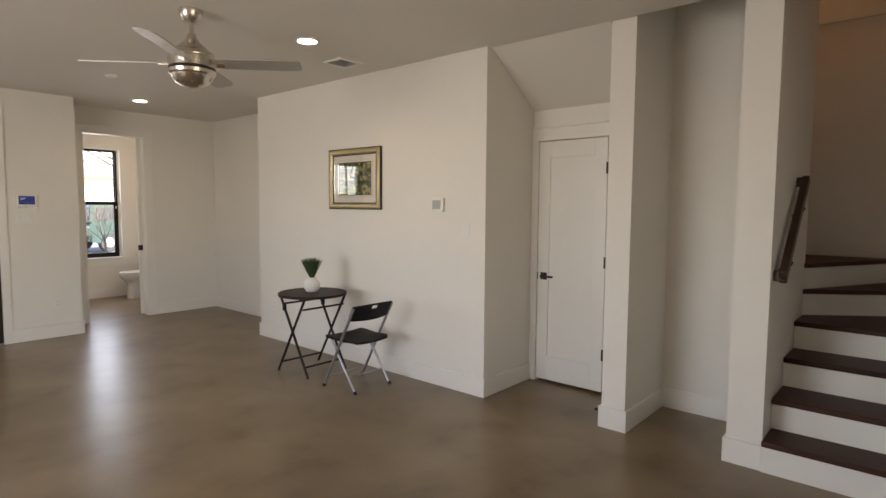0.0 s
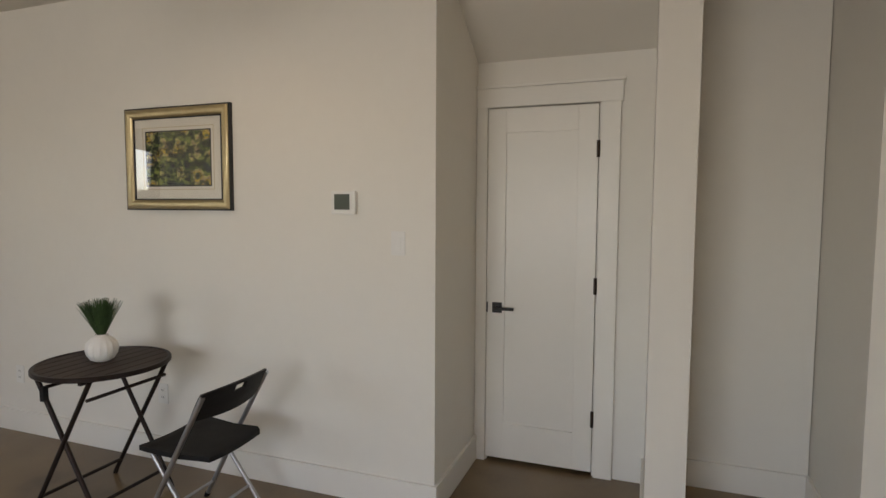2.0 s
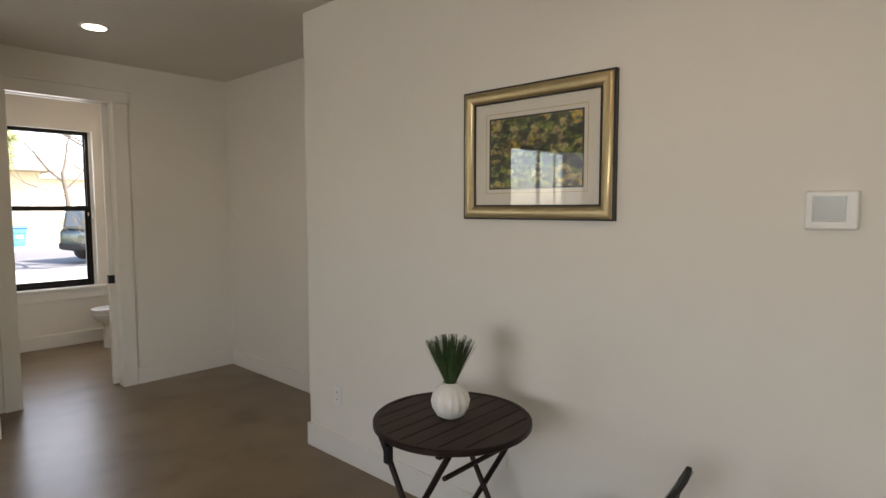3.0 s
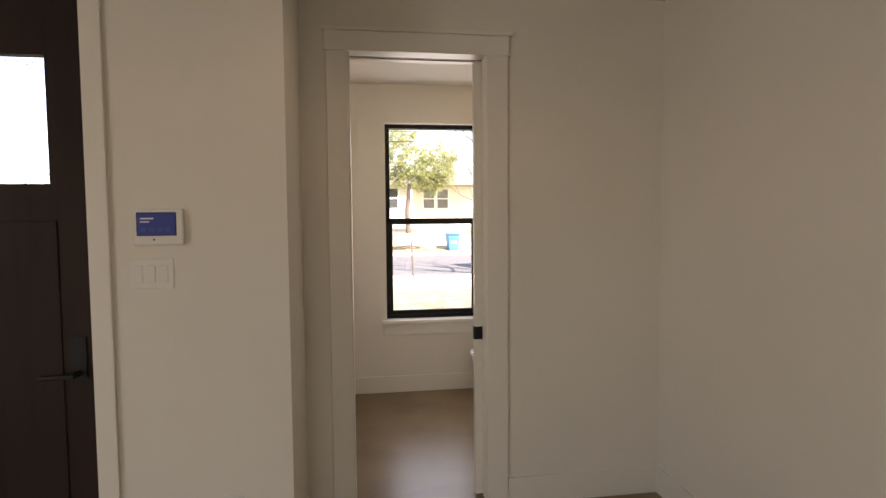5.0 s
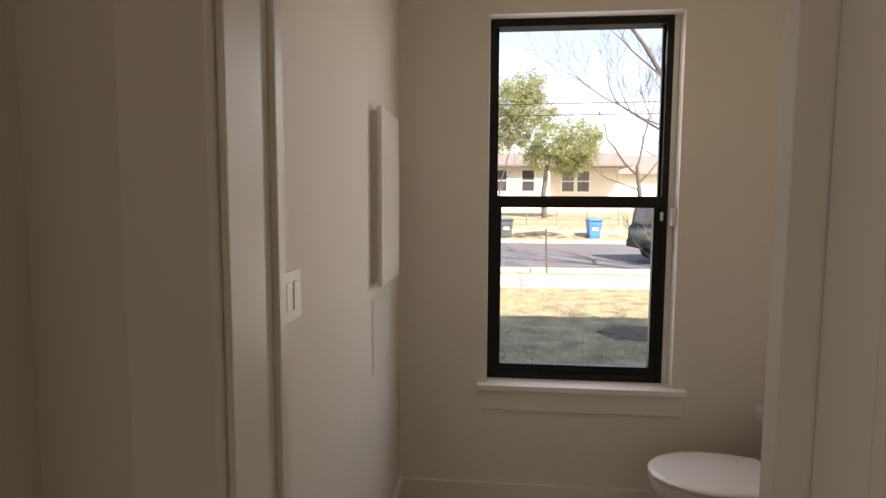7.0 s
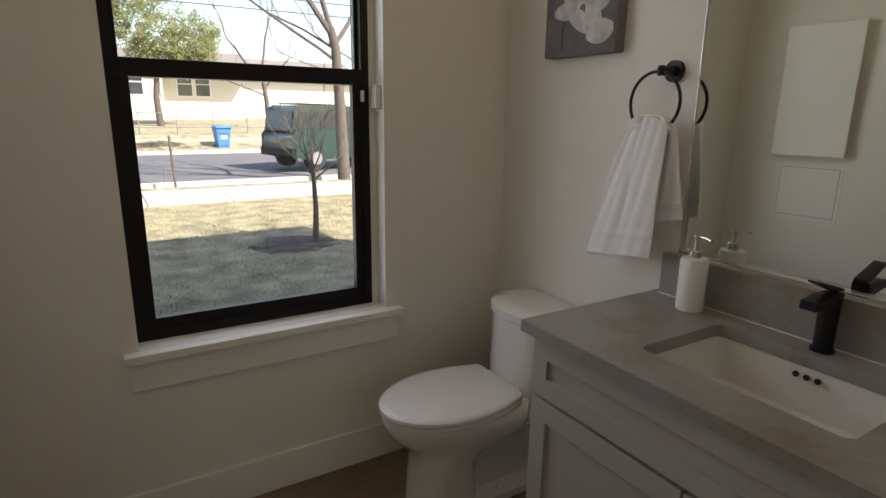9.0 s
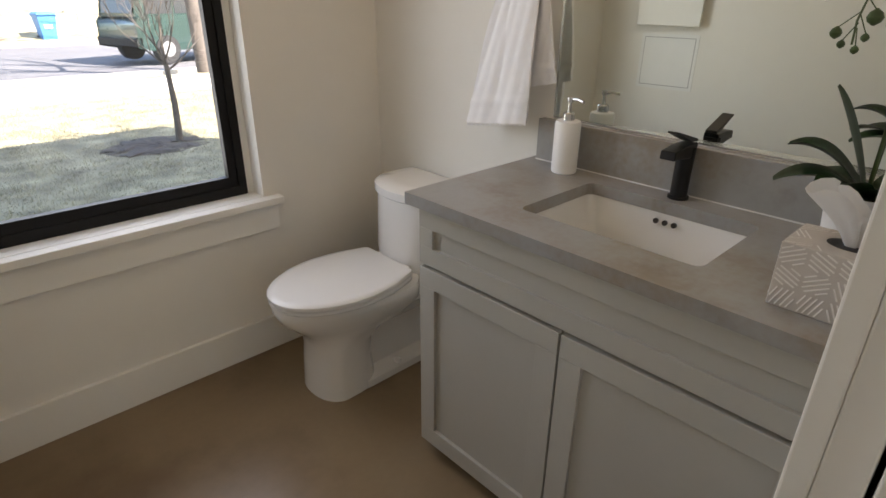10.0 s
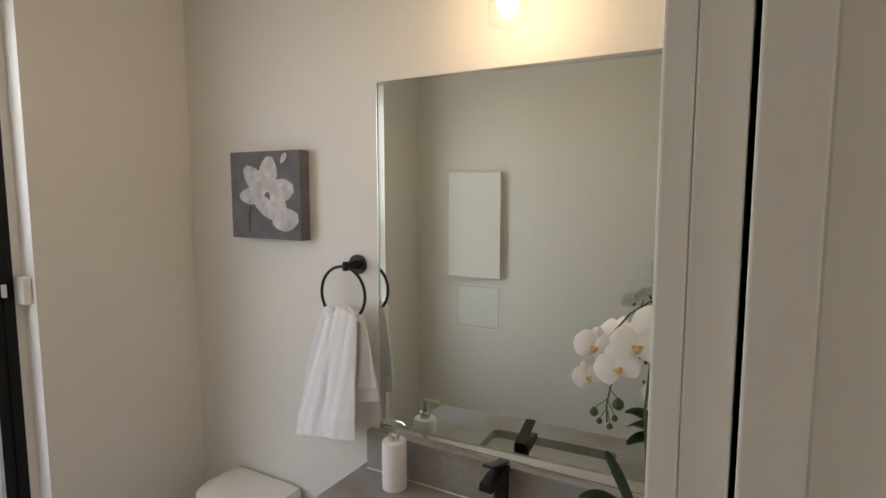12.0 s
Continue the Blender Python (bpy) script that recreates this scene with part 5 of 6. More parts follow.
vl = thing("vanity_light", (EX, 8.47, 2.27), "bronze wall light with a clear glass jar shade, lit", "wall light")
part("back_plate", B((EX - 0.02, EX, 8.38, 8.56, 2.25, 2.36)), HINGE, vl, bevel=0.004)
part("arm", tube(bmesh.new(), [(EX - 0.01, 8.47, 2.29), (3.74, 8.48, 2.30), (3.70, 8.49, 2.29), (3.70, 8.49, 2.262)], 0.008, 10), HINGE, vl, smooth=True)
part("socket", lathe(bmesh.new(), (3.70, 8.49, 2.235), [(0.018, 0), (0.022, 0.01), (0.022, 0.03), (0.03, 0.034), (0.03, 0.038)], 24), HINGE, vl, smooth=True)
bm = lathe(bmesh.new(), (3.70, 8.49, 2.142), [(0.036, 0), (0.044, 0.004), (0.045, 0.10), (0.040, 0.122), (0.026, 0.128)], 32)
o = part("jar_shade", bm, CLEAR, vl, "clear glass jar", smooth=True)
o.visible_shadow = False
o = part("bulb", lathe(bmesh.new(), (3.70, 8.49, 2.165), [(0.006, 0), (0.022, 0.012), (0.026, 0.03), (0.018, 0.055), (0.012, 0.07)], 20), BULB, vl, "glowing bulb", smooth=True)
o.visible_shadow = False

# flower canvas
ca = thing("canvas_art", (EX, 9.405, 1.60), "grey canvas painting of a white flower", "painting")
AY0, AY1, AZ0, AZ1 = 9.246, 9.574, 1.588, 1.884
AX = EX - 0.044
part("canvas", B((AX, EX, AY0, AY1, AZ0, AZ1)), CANVAS, ca, bevel=0.003)
AW, AH = AY1 - AY0, AZ1 - AZ0


def art_petal(u, w_, ln, wd, an, lift):
    bm = bmesh.new()
    rows_ = []
    for k in range(9):
        v_ = k / 8
        hw = wd * math.sin(math.pi * (0.06 + 0.88 * v_)) ** 0.7
        row = []
        for q in (-1, -0.4, 0.4, 1):
            a_ = u + (math.cos(an) * v_ * ln - math.sin(an) * hw * q)
            b_ = w_ + (math.sin(an) * v_ * ln + math.cos(an) * hw * q)
            row.append(bm.verts.new((AX - lift - 0.0012 * (1 - q * q), AY1 - a_ * AW, AZ1 - b_ * AH)))
        rows_.append(row)
    for q, w2 in zip(rows_, rows_[1:]):
        for k in range(3):
            bm.faces.new((q[k], q[k + 1], w2[k + 1], w2[k]))
    part("painted_petal", bm, PETALW, ca, "white painted petal", smooth=True)


for i, (u, w_, ln, wd, an) in enumerate(((0.52, 0.48, 0.42, 0.12, -2.35), (0.53, 0.46, 0.40, 0.13, -1.42), (0.50, 0.50, 0.36, 0.10, 3.10), (0.58, 0.46, 0.34, 0.13, -0.10), (0.60, 0.50, 0.26, 0.09, 0.7),
                                          (0.34, 0.50, 0.46, 0.10, 0.62), (0.62, 0.80, 0.36, 0.13, -0.15), (0.66, 0.70, 0.30, 0.09, 0.35), (0.76, 0.14, 0.13, 0.035, -1.0))):
    art_petal(u, w_, ln, wd, an, 0.0006 + 0.0004 * i)
part("painted_stalk", tube(bmesh.new(), [(AX - 0.0004, AY1 - 0.30 * AW, AZ1 - 0.62 * AH), (AX - 0.0004, AY1 - 0.27 * AW, AZ1 - 0.72 * AH), (AX - 0.0004, AY1 - 0.27 * AW, AZ1 - 0.93 * AH)], 0.0016, 6), DARK, ca)

# towel ring and towel
tr = thing("towel_ring", (EX, 9.02, 1.52), "matte black wall towel ring", "towel ring")
RC = Vector((3.768, 9.063, 1.432))
part("rose", tube(bmesh.new(), [(EX, 9.046, 1.520), (EX - 0.012, 9.046, 1.520)], 0.031, 28), BLACKM, tr, bevel=0.0, smooth=True)
part("post", tube(bmesh.new(), [(EX - 0.01, 9.046, 1.520), (3.768, 9.050, 1.520)], 0.016, 18, 0.013), BLACKM, tr, smooth=True)
bm = bmesh.new()
NR = 56
rings = []
for k in range(NR):
    an = 2 * math.pi * k / NR
    cd = Vector((0, math.cos(an), math.sin(an)))
    rings.append([bm.verts.new(RC + cd * (0.086 + 0.0048 * math.cos(b_)) + Vector((0.0048 * math.sin(b_), 0, 0))) for b_ in [2 * math.pi * q / 10 for q in range(10)]])
for k in range(NR):
    q, w_ = rings[k], rings[(k + 1) % NR]
    for i in range(10):
        bm.faces.new((q[i], q[(i + 1) % 10], w_[(i + 1) % 10], w_[i]))
part("ring", bm, BLACKM, tr, smooth=True)
part("knuckle", lathe(bmesh.new(), (3.768, 9.050, 1.506), [(0.009, 0), (0.012, 0.008), (0.012, 0.02), (0.008, 0.028)], 16), BLACKM, tr, smooth=True)

tw = thing("hand_towel", (3.768, 9.07, 1.37), "white terry hand towel draped through the towel ring", "towel")


def drape(x_top, x_bot, y_top0, y_top1, y_bot0, y_bot1, z_top, z_bot, phase, folds, slant):
    bm = bmesh.new()
    NU, NV = 48, 40
    rows_ = []
    for j_ in range(NV + 1):
        v_ = j_ / NV
        row = []
        for i in range(NU + 1):
            u = i / NU
            e = v_ ** 0.75
            y = (y_top0 + (y_top1 - y_top0) * u) * (1 - e) + (y_bot0 + (y_bot1 - y_bot0) * u) * e
            z = z_top + 0.020 * (1 - (2 * u - 1) ** 2) * (1 - v_) - v_ * (z_top - (z_bot + slant * u))
            amp = 0.004 + 0.007 * (1 - v_) ** 2
            x = x_top + (x_bot - x_top) * v_ + amp * math.sin(folds * 2 * math.pi * u + phase + 0.8 * v_) + 0.003 * math.sin(1.7 * u * 6.28 + 2.6 * v_) + 0.0015 * math.sin(31 * u + 9 * v_) + 0.007 * math.exp(-((u - 0.42 - 0.08 * v_) / 0.07) ** 2) * (1 - 0.6 * v_)
            band = -0.003 if 0.80 < v_ < 0.86 else 0
            row.append(bm.verts.new((x + band, y, z)))
        rows_.append(row)
    for q, w_ in zip(rows_, rows_[1:]):
        for k in range(NU):
            bm.faces.new((q[k], q[k + 1], w_[k + 1], w_[k]))
    bmesh.ops.recalc_face_normals(bm, faces=bm.faces[:])
    bmesh.ops.solidify(bm, geom=bm.faces[:], thickness=0.009)
    return bm


part("front_fall", drape(3.738, 3.722, 9.143, 8.993, 9.250, 9.005, 1.372, 0.950, 0.4, 0.9, 0.035), TOWEL, tw, smooth=True)
part("back_fall", drape(3.752, 3.770, 9.133, 8.990, 9.220, 8.945, 1.372, 1.045, 2.0, 0.8, 0.06), TOWEL, tw, smooth=True)
part("loop_fold", drape(3.738, 3.752, 9.140, 8.994, 9.140, 8.994, 1.378, 1.352, 1.0, 1.6, 0.0), TOWEL, tw, smooth=True)
bm = bmesh.new()
for k in range(60):
    u = k / 59
    y, z = 9.250 - 0.245 * u, 0.950 + 0.035 * u
    tube(bm, [(3.722, y, z + 0.002), (3.722 + 0.002 * math.sin(k * 5), y + 0.001, z - 0.008)], 0.0012, 4)
part("fringe", bm, TOWEL, tw)
tw.location.x += 0.018

# toilet
to = thing("toilet", (3.45, 9.50, 0), "white one-piece elongated toilet with closed lid", "toilet")
TYC = 9.478


def egg(xf, xb, hw, z, n=40, p_=1.0):
    """A loop with a long rounded front and a blunt back."""
    pts = []
    xm = xb - 0.17
    for k in range(n):
        an = 2 * math.pi * k / n
        cx_, sy_ = math.cos(an), math.sin(an)
        if cx_ < 0:
            x = xm + (xm - xf) * cx_
        else:
            x = xm + (xb - xm) * (abs(cx_) ** 0.55)
        y = TYC + hw * (abs(sy_) ** 0.9) * (1 if sy_ >= 0 else -1)
        pts.append((x, y, z))
    return pts


def lid_loop(xf, xb, hw, z, back=0.135, n=30):
    """A flat seat outline: long round front, sides drawn in to a straight back edge."""
    xm = xf + (xb - xf) * 0.56
    pts = [(xm - (xm - xf) * math.cos(a), TYC + hw * math.sin(a), z) for a in (math.pi * (0.5 - k / n) for k in range(n + 1))]
    for x_, w_ in ((xm + (xb - xm) * 0.45, hw * 0.955), (xb - 0.012, back + 0.008), (xb - 0.003, back), (xb, back - 0.012)):
        pts = [(x_, TYC + w_, z)] + pts + [(x_, TYC - w_, z)]
    return pts


bm = bmesh.new()
loft(bm, [egg(3.190, 3.44, 0.124, 0.0), egg(3.192, 3.44, 0.122, 0.02), egg(3.200, 3.43, 0.116, 0.12), egg(3.206, 3.44, 0.116, 0.20), egg(3.196, 3.50, 0.124, 0.245), egg(3.149, 3.60, 0.154, 0.285), egg(3.109, 3.637, 0.177, 0.325), egg(3.092, 3.63, 0.186, 0.362), egg(3.092, 3.63, 0.186, 0.378), egg(3.098, 3.63, 0.180, 0.388)])
part("bowl", bm, PORC, to, smooth=True)
bm = bmesh.new()
loft(bm, [lid_loop(3.092, 3.566, 0.184, 0.389), lid_loop(3.086, 3.570, 0.189, 0.394), lid_loop(3.086, 3.570, 0.189, 0.402), lid_loop(3.092, 3.568, 0.184, 0.406)])
part("seat", bm, SEATP, to, "white plastic seat", smooth=True)
bm = bmesh.new()
loft(bm, [lid_loop(3.092, 3.566, 0.185, 0.4085), lid_loop(3.083, 3.572, 0.191, 0.412), lid_loop(3.083, 3.572, 0.191, 0.423), lid_loop(3.089, 3.569, 0.186, 0.428), lid_loop(3.110, 3.555, 0.168, 0.4305, 0.12), lid_loop(3.190, 3.520, 0.100, 0.4315, 0.07)])
part("lid", bm, SEATP, to, "white closed lid", smooth=True)
for hy_ in (-0.075, 0.075):
    part("hinge_cap", B((3.575, 3.605, TYC + hy_ - 0.02, TYC + hy_ + 0.02, 0.388, 0.418)), SEATP, to, bevel=0.006)


def tank_loop(xf, hw, z, n=12):
    pts = []
    for k in range(n + 1):
        an = math.pi * (0.5 + k / n)
        pts.append((xf + 0.10 + 0.10 * math.cos(an) , TYC + hw * math.sin(an), z))
    pts += [(EX - 0.012, TYC - hw * 0.96, z), (EX - 0.012, TYC + hw * 0.96, z)]
    return pts


bm = bmesh.new()
loft(bm, [tank_loop(3.585, 0.150, 0.28), tank_loop(3.575, 0.155, 0.40), tank_loop(3.575, 0.164, 0.44), tank_loop(3.582, 0.164, 0.58), tank_loop(3.586, 0.166, 0.655)])
part("tank", bm, PORC, to, smooth=True)
bm = bmesh.new()
loft(bm, [tank_loop(3.582, 0.168, 0.657), tank_loop(3.576, 0.173, 0.662), tank_loop(3.576, 0.173, 0.690), tank_loop(3.590, 0.164, 0.702), tank_loop(3.640, 0.120, 0.706)])
part("tank_lid", bm, PORC, to, "white rounded tank lid", smooth=True)
bm = bmesh.new()
loft(bm, [[(3.36, TYC - s_, z_), (3.36, TYC + s_, z_), (EX - 0.02, TYC + s_, z_), (EX - 0.02, TYC - s_, z_)] for s_, z_ in ((0.122, 0.0), (0.118, 0.025), (0.060, 0.045), (0.052, 0.20), (0.14, 0.30))])
part("trapway", bm, PORC, to, smooth=True)
part("bolt_cap", lathe(bmesh.new(), (3.52, TYC - 0.092, 0.030), [(0.016, 0), (0.015, 0.012), (0.006, 0.02)], 14), SEATP, to, smooth=True)

# white box cover and access panel on the bathroom's west wall
wb = thing("wall_box", (1.985, 9.43, 1.2), "plain white electrical box cover on the wall", "wall box")
part("case", B((1.985, 2.008, 9.265, 9.595, 1.21, 1.85)), TRIM, wb)
part("cover", B((2.009, 2.027, 9.25, 9.61, 1.195, 1.865)), TRIM, wb, bevel=0.003)
ap = thing("access_panel", (1.985, 9.42, 0.86), "white square access panel flush in the wall", "access panel")
part("rim", B((1.985, 1.9875, 9.250, 9.268, 0.85, 1.15), (1.985, 1.9875, 9.562, 9.580, 0.85, 1.15), (1.985, 1.9875, 9.268, 9.562, 0.85, 0.868), (1.985, 1.9875, 9.268, 9.562, 1.132, 1.15)), WPLAST, ap)
part("hatch", B((1.9852, 1.9885, 9.270, 9.560, 0.870, 1.130)), WPLAST, ap, bevel=0.001)
# Dark sheet draws the shade in the crack round the hatch.
part("gap_shade", B((1.9851, 1.9862, 9.268, 9.562, 0.868, 1.132)), GAPSHADE, ap)


# ---- outside ----
GZ = -0.35
bm = bmesh.new()
XS = [-400, -60, -30, -15] + [i * 0.5 for i in range(-20, 31)] + [22, 35, 60, 400]
YS = [-300, -60, -10, 7.5, 9.0] + [10.0 + i * 0.4 for i in range(31)] + [23.0, 28, 33.9, 34.2, 36.2, 36.8, 40, 50, 80, 900]
rows_ = []
for y in YS:
    row = []
    for x in XS:
        z = GZ + (0.04 * noise.noise(Vector((x * 0.5, y * 0.5, 0))) if 10 < y < 19.4 and abs(x) < 14 else 0.0)
        if 22.6 < y < 34.0:
            z = GZ - 0.14
        if y >= 36.2:
            z = GZ + (0.35 if y < 36.5 else 0.55 + min(0.5, (y - 36.8) * 0.05))
        if y < 9.9 and -3.2 < x < 9:
            z = GZ - 0.3
        row.append(bm.verts.new((x, y, z)))
    rows_.append(row)
for q, w_ in zip(rows_, rows_[1:]):
    for k in range(len(XS) - 1):
        bm.faces.new((q[k], q[k + 1], w_[k + 1], w_[k]))
structure("ground", bm, LAWN, "dry yellow-brown winter lawn with green patches", "ground")
structure("road", B((-120, 120, 22.95, 33.85, GZ - 0.16, GZ - 0.10)), ASPH, "grey worn asphalt street", "road")
structure("kerb_near", B((-120, 120, 22.75, 22.95, GZ - 0.16, GZ + 0.02)), WALKC, "pale concrete kerb", "kerb", bevel=0.01)
structure("kerb_far", B((-120, 120, 33.85, 34.05, GZ - 0.16, GZ + 0.03)), WALKC, "pale concrete kerb", "kerb", bevel=0.01)
pv = thing("pavement", (0, 20.5, GZ), "pale concrete sidewalk in slabs", "sidewalk", kind="structure")
for i in range(-8, 14):
    part("slab", B((i * 1.5 + 0.012, i * 1.5 + 1.488, 19.35, 21.25, GZ - 0.06, GZ + 0.035)), WALKC, pv)

rng = random.Random(3)
verts, faces = [], []
for i in range(170000):
    x, y = rng.uniform(0.5, 8.5), 10.3 + 9.0 * rng.random() ** 1.2
    z = GZ + 0.04 * noise.noise(Vector((x * 0.5, y * 0.5, 0)))
    a_, h_ = rng.uniform(0, 6.28), rng.uniform(0.008, 0.028) * (1.3 + noise.noise(Vector((x * 2.3, y * 2.3, 9))))
    dx, dy = 0.0035 * math.cos(a_), 0.0035 * math.sin(a_)
    lx, ly = rng.uniform(-0.03, 0.03), rng.uniform(-0.03, 0.03)
    n_ = len(verts)
    verts += [(x - dx, y - dy, z - 0.01), (x + dx, y + dy, z - 0.01), (x + lx, y + ly, z + h_)]
    faces.append((n_, n_ + 1, n_ + 2))
me = bpy.data.meshes.new("grass")
me.from_pydata(verts, [], faces)
me.materials.append(BLADEG)
tagged(new("grass", me), "short dry straw-coloured lawn grass", "grass", kind="stuff")

mu = thing("mulch_bed", (4.5, 15.25, GZ), "dark mulch patch round the young tree", "mulch")
bm = bmesh.new()
lathe(bm, (4.52, 15.25, GZ - 0.03), [(0.62, 0), (0.56, 0.030), (0.46, 0.042), (0.34, 0.05), (0.2, 0.052), (0.06, 0.056)], 64, sx=1.05, sy=0.9)
for v_ in bm.verts:
    v_.co += Vector((noise.noise(v_.co * 6) * 0.17, noise.noise(v_.co * 6 + Vector((9, 0, 0))) * 0.17, noise.noise(v_.co * 11) * 0.03))
part("heap", bm, MULCH, mu)


def limbs(bm, start, way, length, r, depth, rng, droop=0.0, spread=0.6):
    pts = [Vector(start)]
    d_ = Vector(way).normalized()
    k_ = 5
    for i in range(k_):
        d_ = (d_ + Vector((rng.uniform(-1, 1), rng.uniform(-1, 1), rng.uniform(-0.5, 0.9))) * 0.16 + Vector((0, 0, -droop))).normalized()
        pts.append(pts[-1] + d_ * length / k_)
    r1 = r * (0.55 if depth else 0.3)
    tube(bm, pts, r, 7 if r > 0.03 else 4, r1)
    if depth:
        n_ = rng.choice((2, 3, 3)) if depth > 1 else 4
        for i in range(n_):
            at = pts[rng.randint(2, k_)] if i else pts[-1]
            side = Vector((rng.uniform(-1, 1), rng.uniform(-1, 1), rng.uniform(-0.2, 0.8)))
            limbs(bm, at, d_ + side * spread, length * rng.uniform(0.55, 0.8), max(0.004, r1 * rng.uniform(0.6, 0.9)), depth - 1, rng, droop, spread)


def bare_tree(name, at, label, trunk_pts, r0, boughs, seed, depth=3):
    rng = random.Random(seed)
    t = thing(name, at, label, "tree")
    part("trunk", tube(bmesh.new(), trunk_pts, r0, 12, r0 * 0.6), BARK, t, smooth=True)
    for at_, way, ln, r in boughs:
        bm = bmesh.new()
        limbs(bm, at_, way, ln, r, depth, rng, spread=0.75)
        part("limb", bm, BARK, t)
    return t


bare_tree("street_tree", (7.83, 22.0, GZ), "large bare grey street tree with spreading limbs",
          [(7.83, 22.0, GZ - 0.05), (7.80, 22.0, 0.6), (7.76, 22.0, 1.8), (7.70, 22.0, 2.9), (7.58, 22.0, 3.4)], 0.17,
          [((7.63, 22, 3.2), (-0.8, -0.1, 0.9), 3.4, 0.075), ((7.58, 22, 3.4), (-0.25, 0.2, 1), 3.8, 0.07), ((7.73, 22, 2.6), (-1, 0.1, 0.55), 2.6, 0.045), ((7.73, 22, 2.3), (-0.9, -0.4, 0.15), 1.8, 0.022),
           ((7.68, 22, 3.0), (0.7, 0.2, 0.8), 3.2, 0.06), ((7.78, 22, 2.0), (0.9, -0.2, 0.3), 1.6, 0.03), ((7.68, 22, 2.9), (-0.6, 0.5, 0.4), 2.4, 0.035)], 11, 5)
bare_tree("street_tree", (9.08, 23.4 - 0.9, GZ), "slender bare grey tree at the kerb", [(8.78, 22.4, GZ - 0.05), (8.73, 22.4, 1.5), (8.68, 22.4, 3.6), (8.58, 22.4, 5.2)], 0.13,
          [((8.68, 22.4, 3.4), (-0.5, 0, 1), 2.6, 0.06), ((8.63, 22.4, 4.2), (0.4, 0.2, 1), 2.6, 0.05), ((8.68, 22.4, 2.4), (-0.8, -0.3, 0.6), 1.8, 0.03)], 5, 3)
bare_tree("young_tree", (4.79, 15.3, GZ), "young bare tree in the front lawn", [(4.79, 15.3, GZ - 0.03), (4.81, 15.3, 0.1), (4.79, 15.3, 0.65)], 0.045,
          [((4.79, 15.3, 0.6), (0.1, 0, 1), 0.55, 0.020), ((4.79, 15.3, 0.55), (-0.7, 0.2, 0.7), 0.5, 0.014), ((4.80, 15.3, 0.5), (0.8, 0.1, 0.5), 0.5, 0.014), ((4.79, 15.3, 0.62), (0.5, -0.6, 0.9), 0.5, 0.012),
           ((4.79, 15.3, 0.58), (-0.5, -0.6, 0.5), 0.5, 0.012), ((4.79, 15.3, 0.62), (-0.2, 0.4, 1), 0.55, 0.014)], 21, 3)
bare_tree("yard_tree", (10.8, 41, 0.4), "bare grey tree in the far yard", [(10.8, 41, 0.2), (10.7, 41, 2.0), (10.5, 41, 3.6)], 0.16,
          [((10.6, 41, 3.0), (-0.7, 0, 0.8), 2.8, 0.08), ((10.5, 41, 3.5), (0.2, 0, 1), 3.0, 0.08), ((10.6, 41, 2.6), (0.8, 0, 0.6), 2.4, 0.06), ((10.6, 41, 2.2), (-0.9, 0.2, 0.3), 2.0, 0.05)], 8, 4)
bare_tree("yard_tree", (2.4, 39, 0.4), "small pale bare tree before the house", [(2.4, 39, 0.2), (2.5, 39, 1.5), (2.6, 39, 2.6)], 0.07,
          [((2.5, 39, 1.6), (-0.5, 0, 1), 2.2, 0.04), ((2.6, 39, 2.5), (0.3, 0, 1), 2.2, 0.04), ((2.5, 39, 1.9), (0.6, 0.2, 0.8), 2.0, 0.035)], 15, 4)

# evergreen tree before the house: clumps of small leaves
gt = thing("evergreen_tree", (5.4, 43, 0.6), "yellow-green evergreen oak before the house", "tree")
part("trunk", tube(bmesh.new(), [(5.4, 43, 0.4), (5.3, 43, 2.0), (5.5, 43, 3.8)], 0.2, 10, 0.12), BARK, gt, smooth=True)
rng = random.Random(17)
verts, faces = [], []
lobes = [(3.4, 43.2, 8.0, 1.6), (4.3, 43, 6.6, 1.7), (5.6, 42.6, 5.4, 1.8), (7.0, 42.8, 4.9, 1.7), (8.0, 43, 5.4, 1.1), (6.7, 43.2, 4.0, 1.0), (3.2, 43.2, 5.9, 1.4), (2.6, 43.6, 7.6, 1.7), (2.0, 43.4, 6.0, 1.5), (4.6, 43.4, 8.6, 1.0), (5.0, 43.3, 4.4, 1.0), (7.6, 42.8, 4.2, 0.8)]
for cx_, cy_, cz_, rr in lobes:
    for c_ in range(int(95 * rr)):
        d_ = Vector((rng.gauss(0, 1), rng.gauss(0, 1), rng.gauss(0, 1))).normalized() * rr * rng.uniform(0.35, 1.08)
        cc = Vector((cx_, cy_, cz_)) + d_
        cs = rng.uniform(0.14, 0.36)
        for l_ in range(20):
            q = cc + Vector((rng.gauss(0, 1), rng.gauss(0, 1), rng.gauss(0, 0.8))) * cs * 0.6
            a_, s_ = Vector((rng.uniform(-1, 1), rng.uniform(-1, 1), rng.uniform(-1, 1))).normalized(), rng.uniform(0.05, 0.10)
            b_ = a_.orthogonal().normalized()
            n_ = len(verts)
            verts += [tuple(q - a_ * s_), tuple(q + b_ * s_ * 0.5), tuple(q + a_ * s_), tuple(q - b_ * s_ * 0.5)]
            faces.append((n_, n_ + 1, n_ + 2, n_ + 3))
me = bpy.data.meshes.new("crown")
me.from_pydata([(x - 5.4, y - 43, z - 0.6) for x, y, z in verts], [], faces)
me.materials.append(HEDGE)
o = new("crown", me)
o.parent = gt
o["label"] = "uneven crown of small leaves"

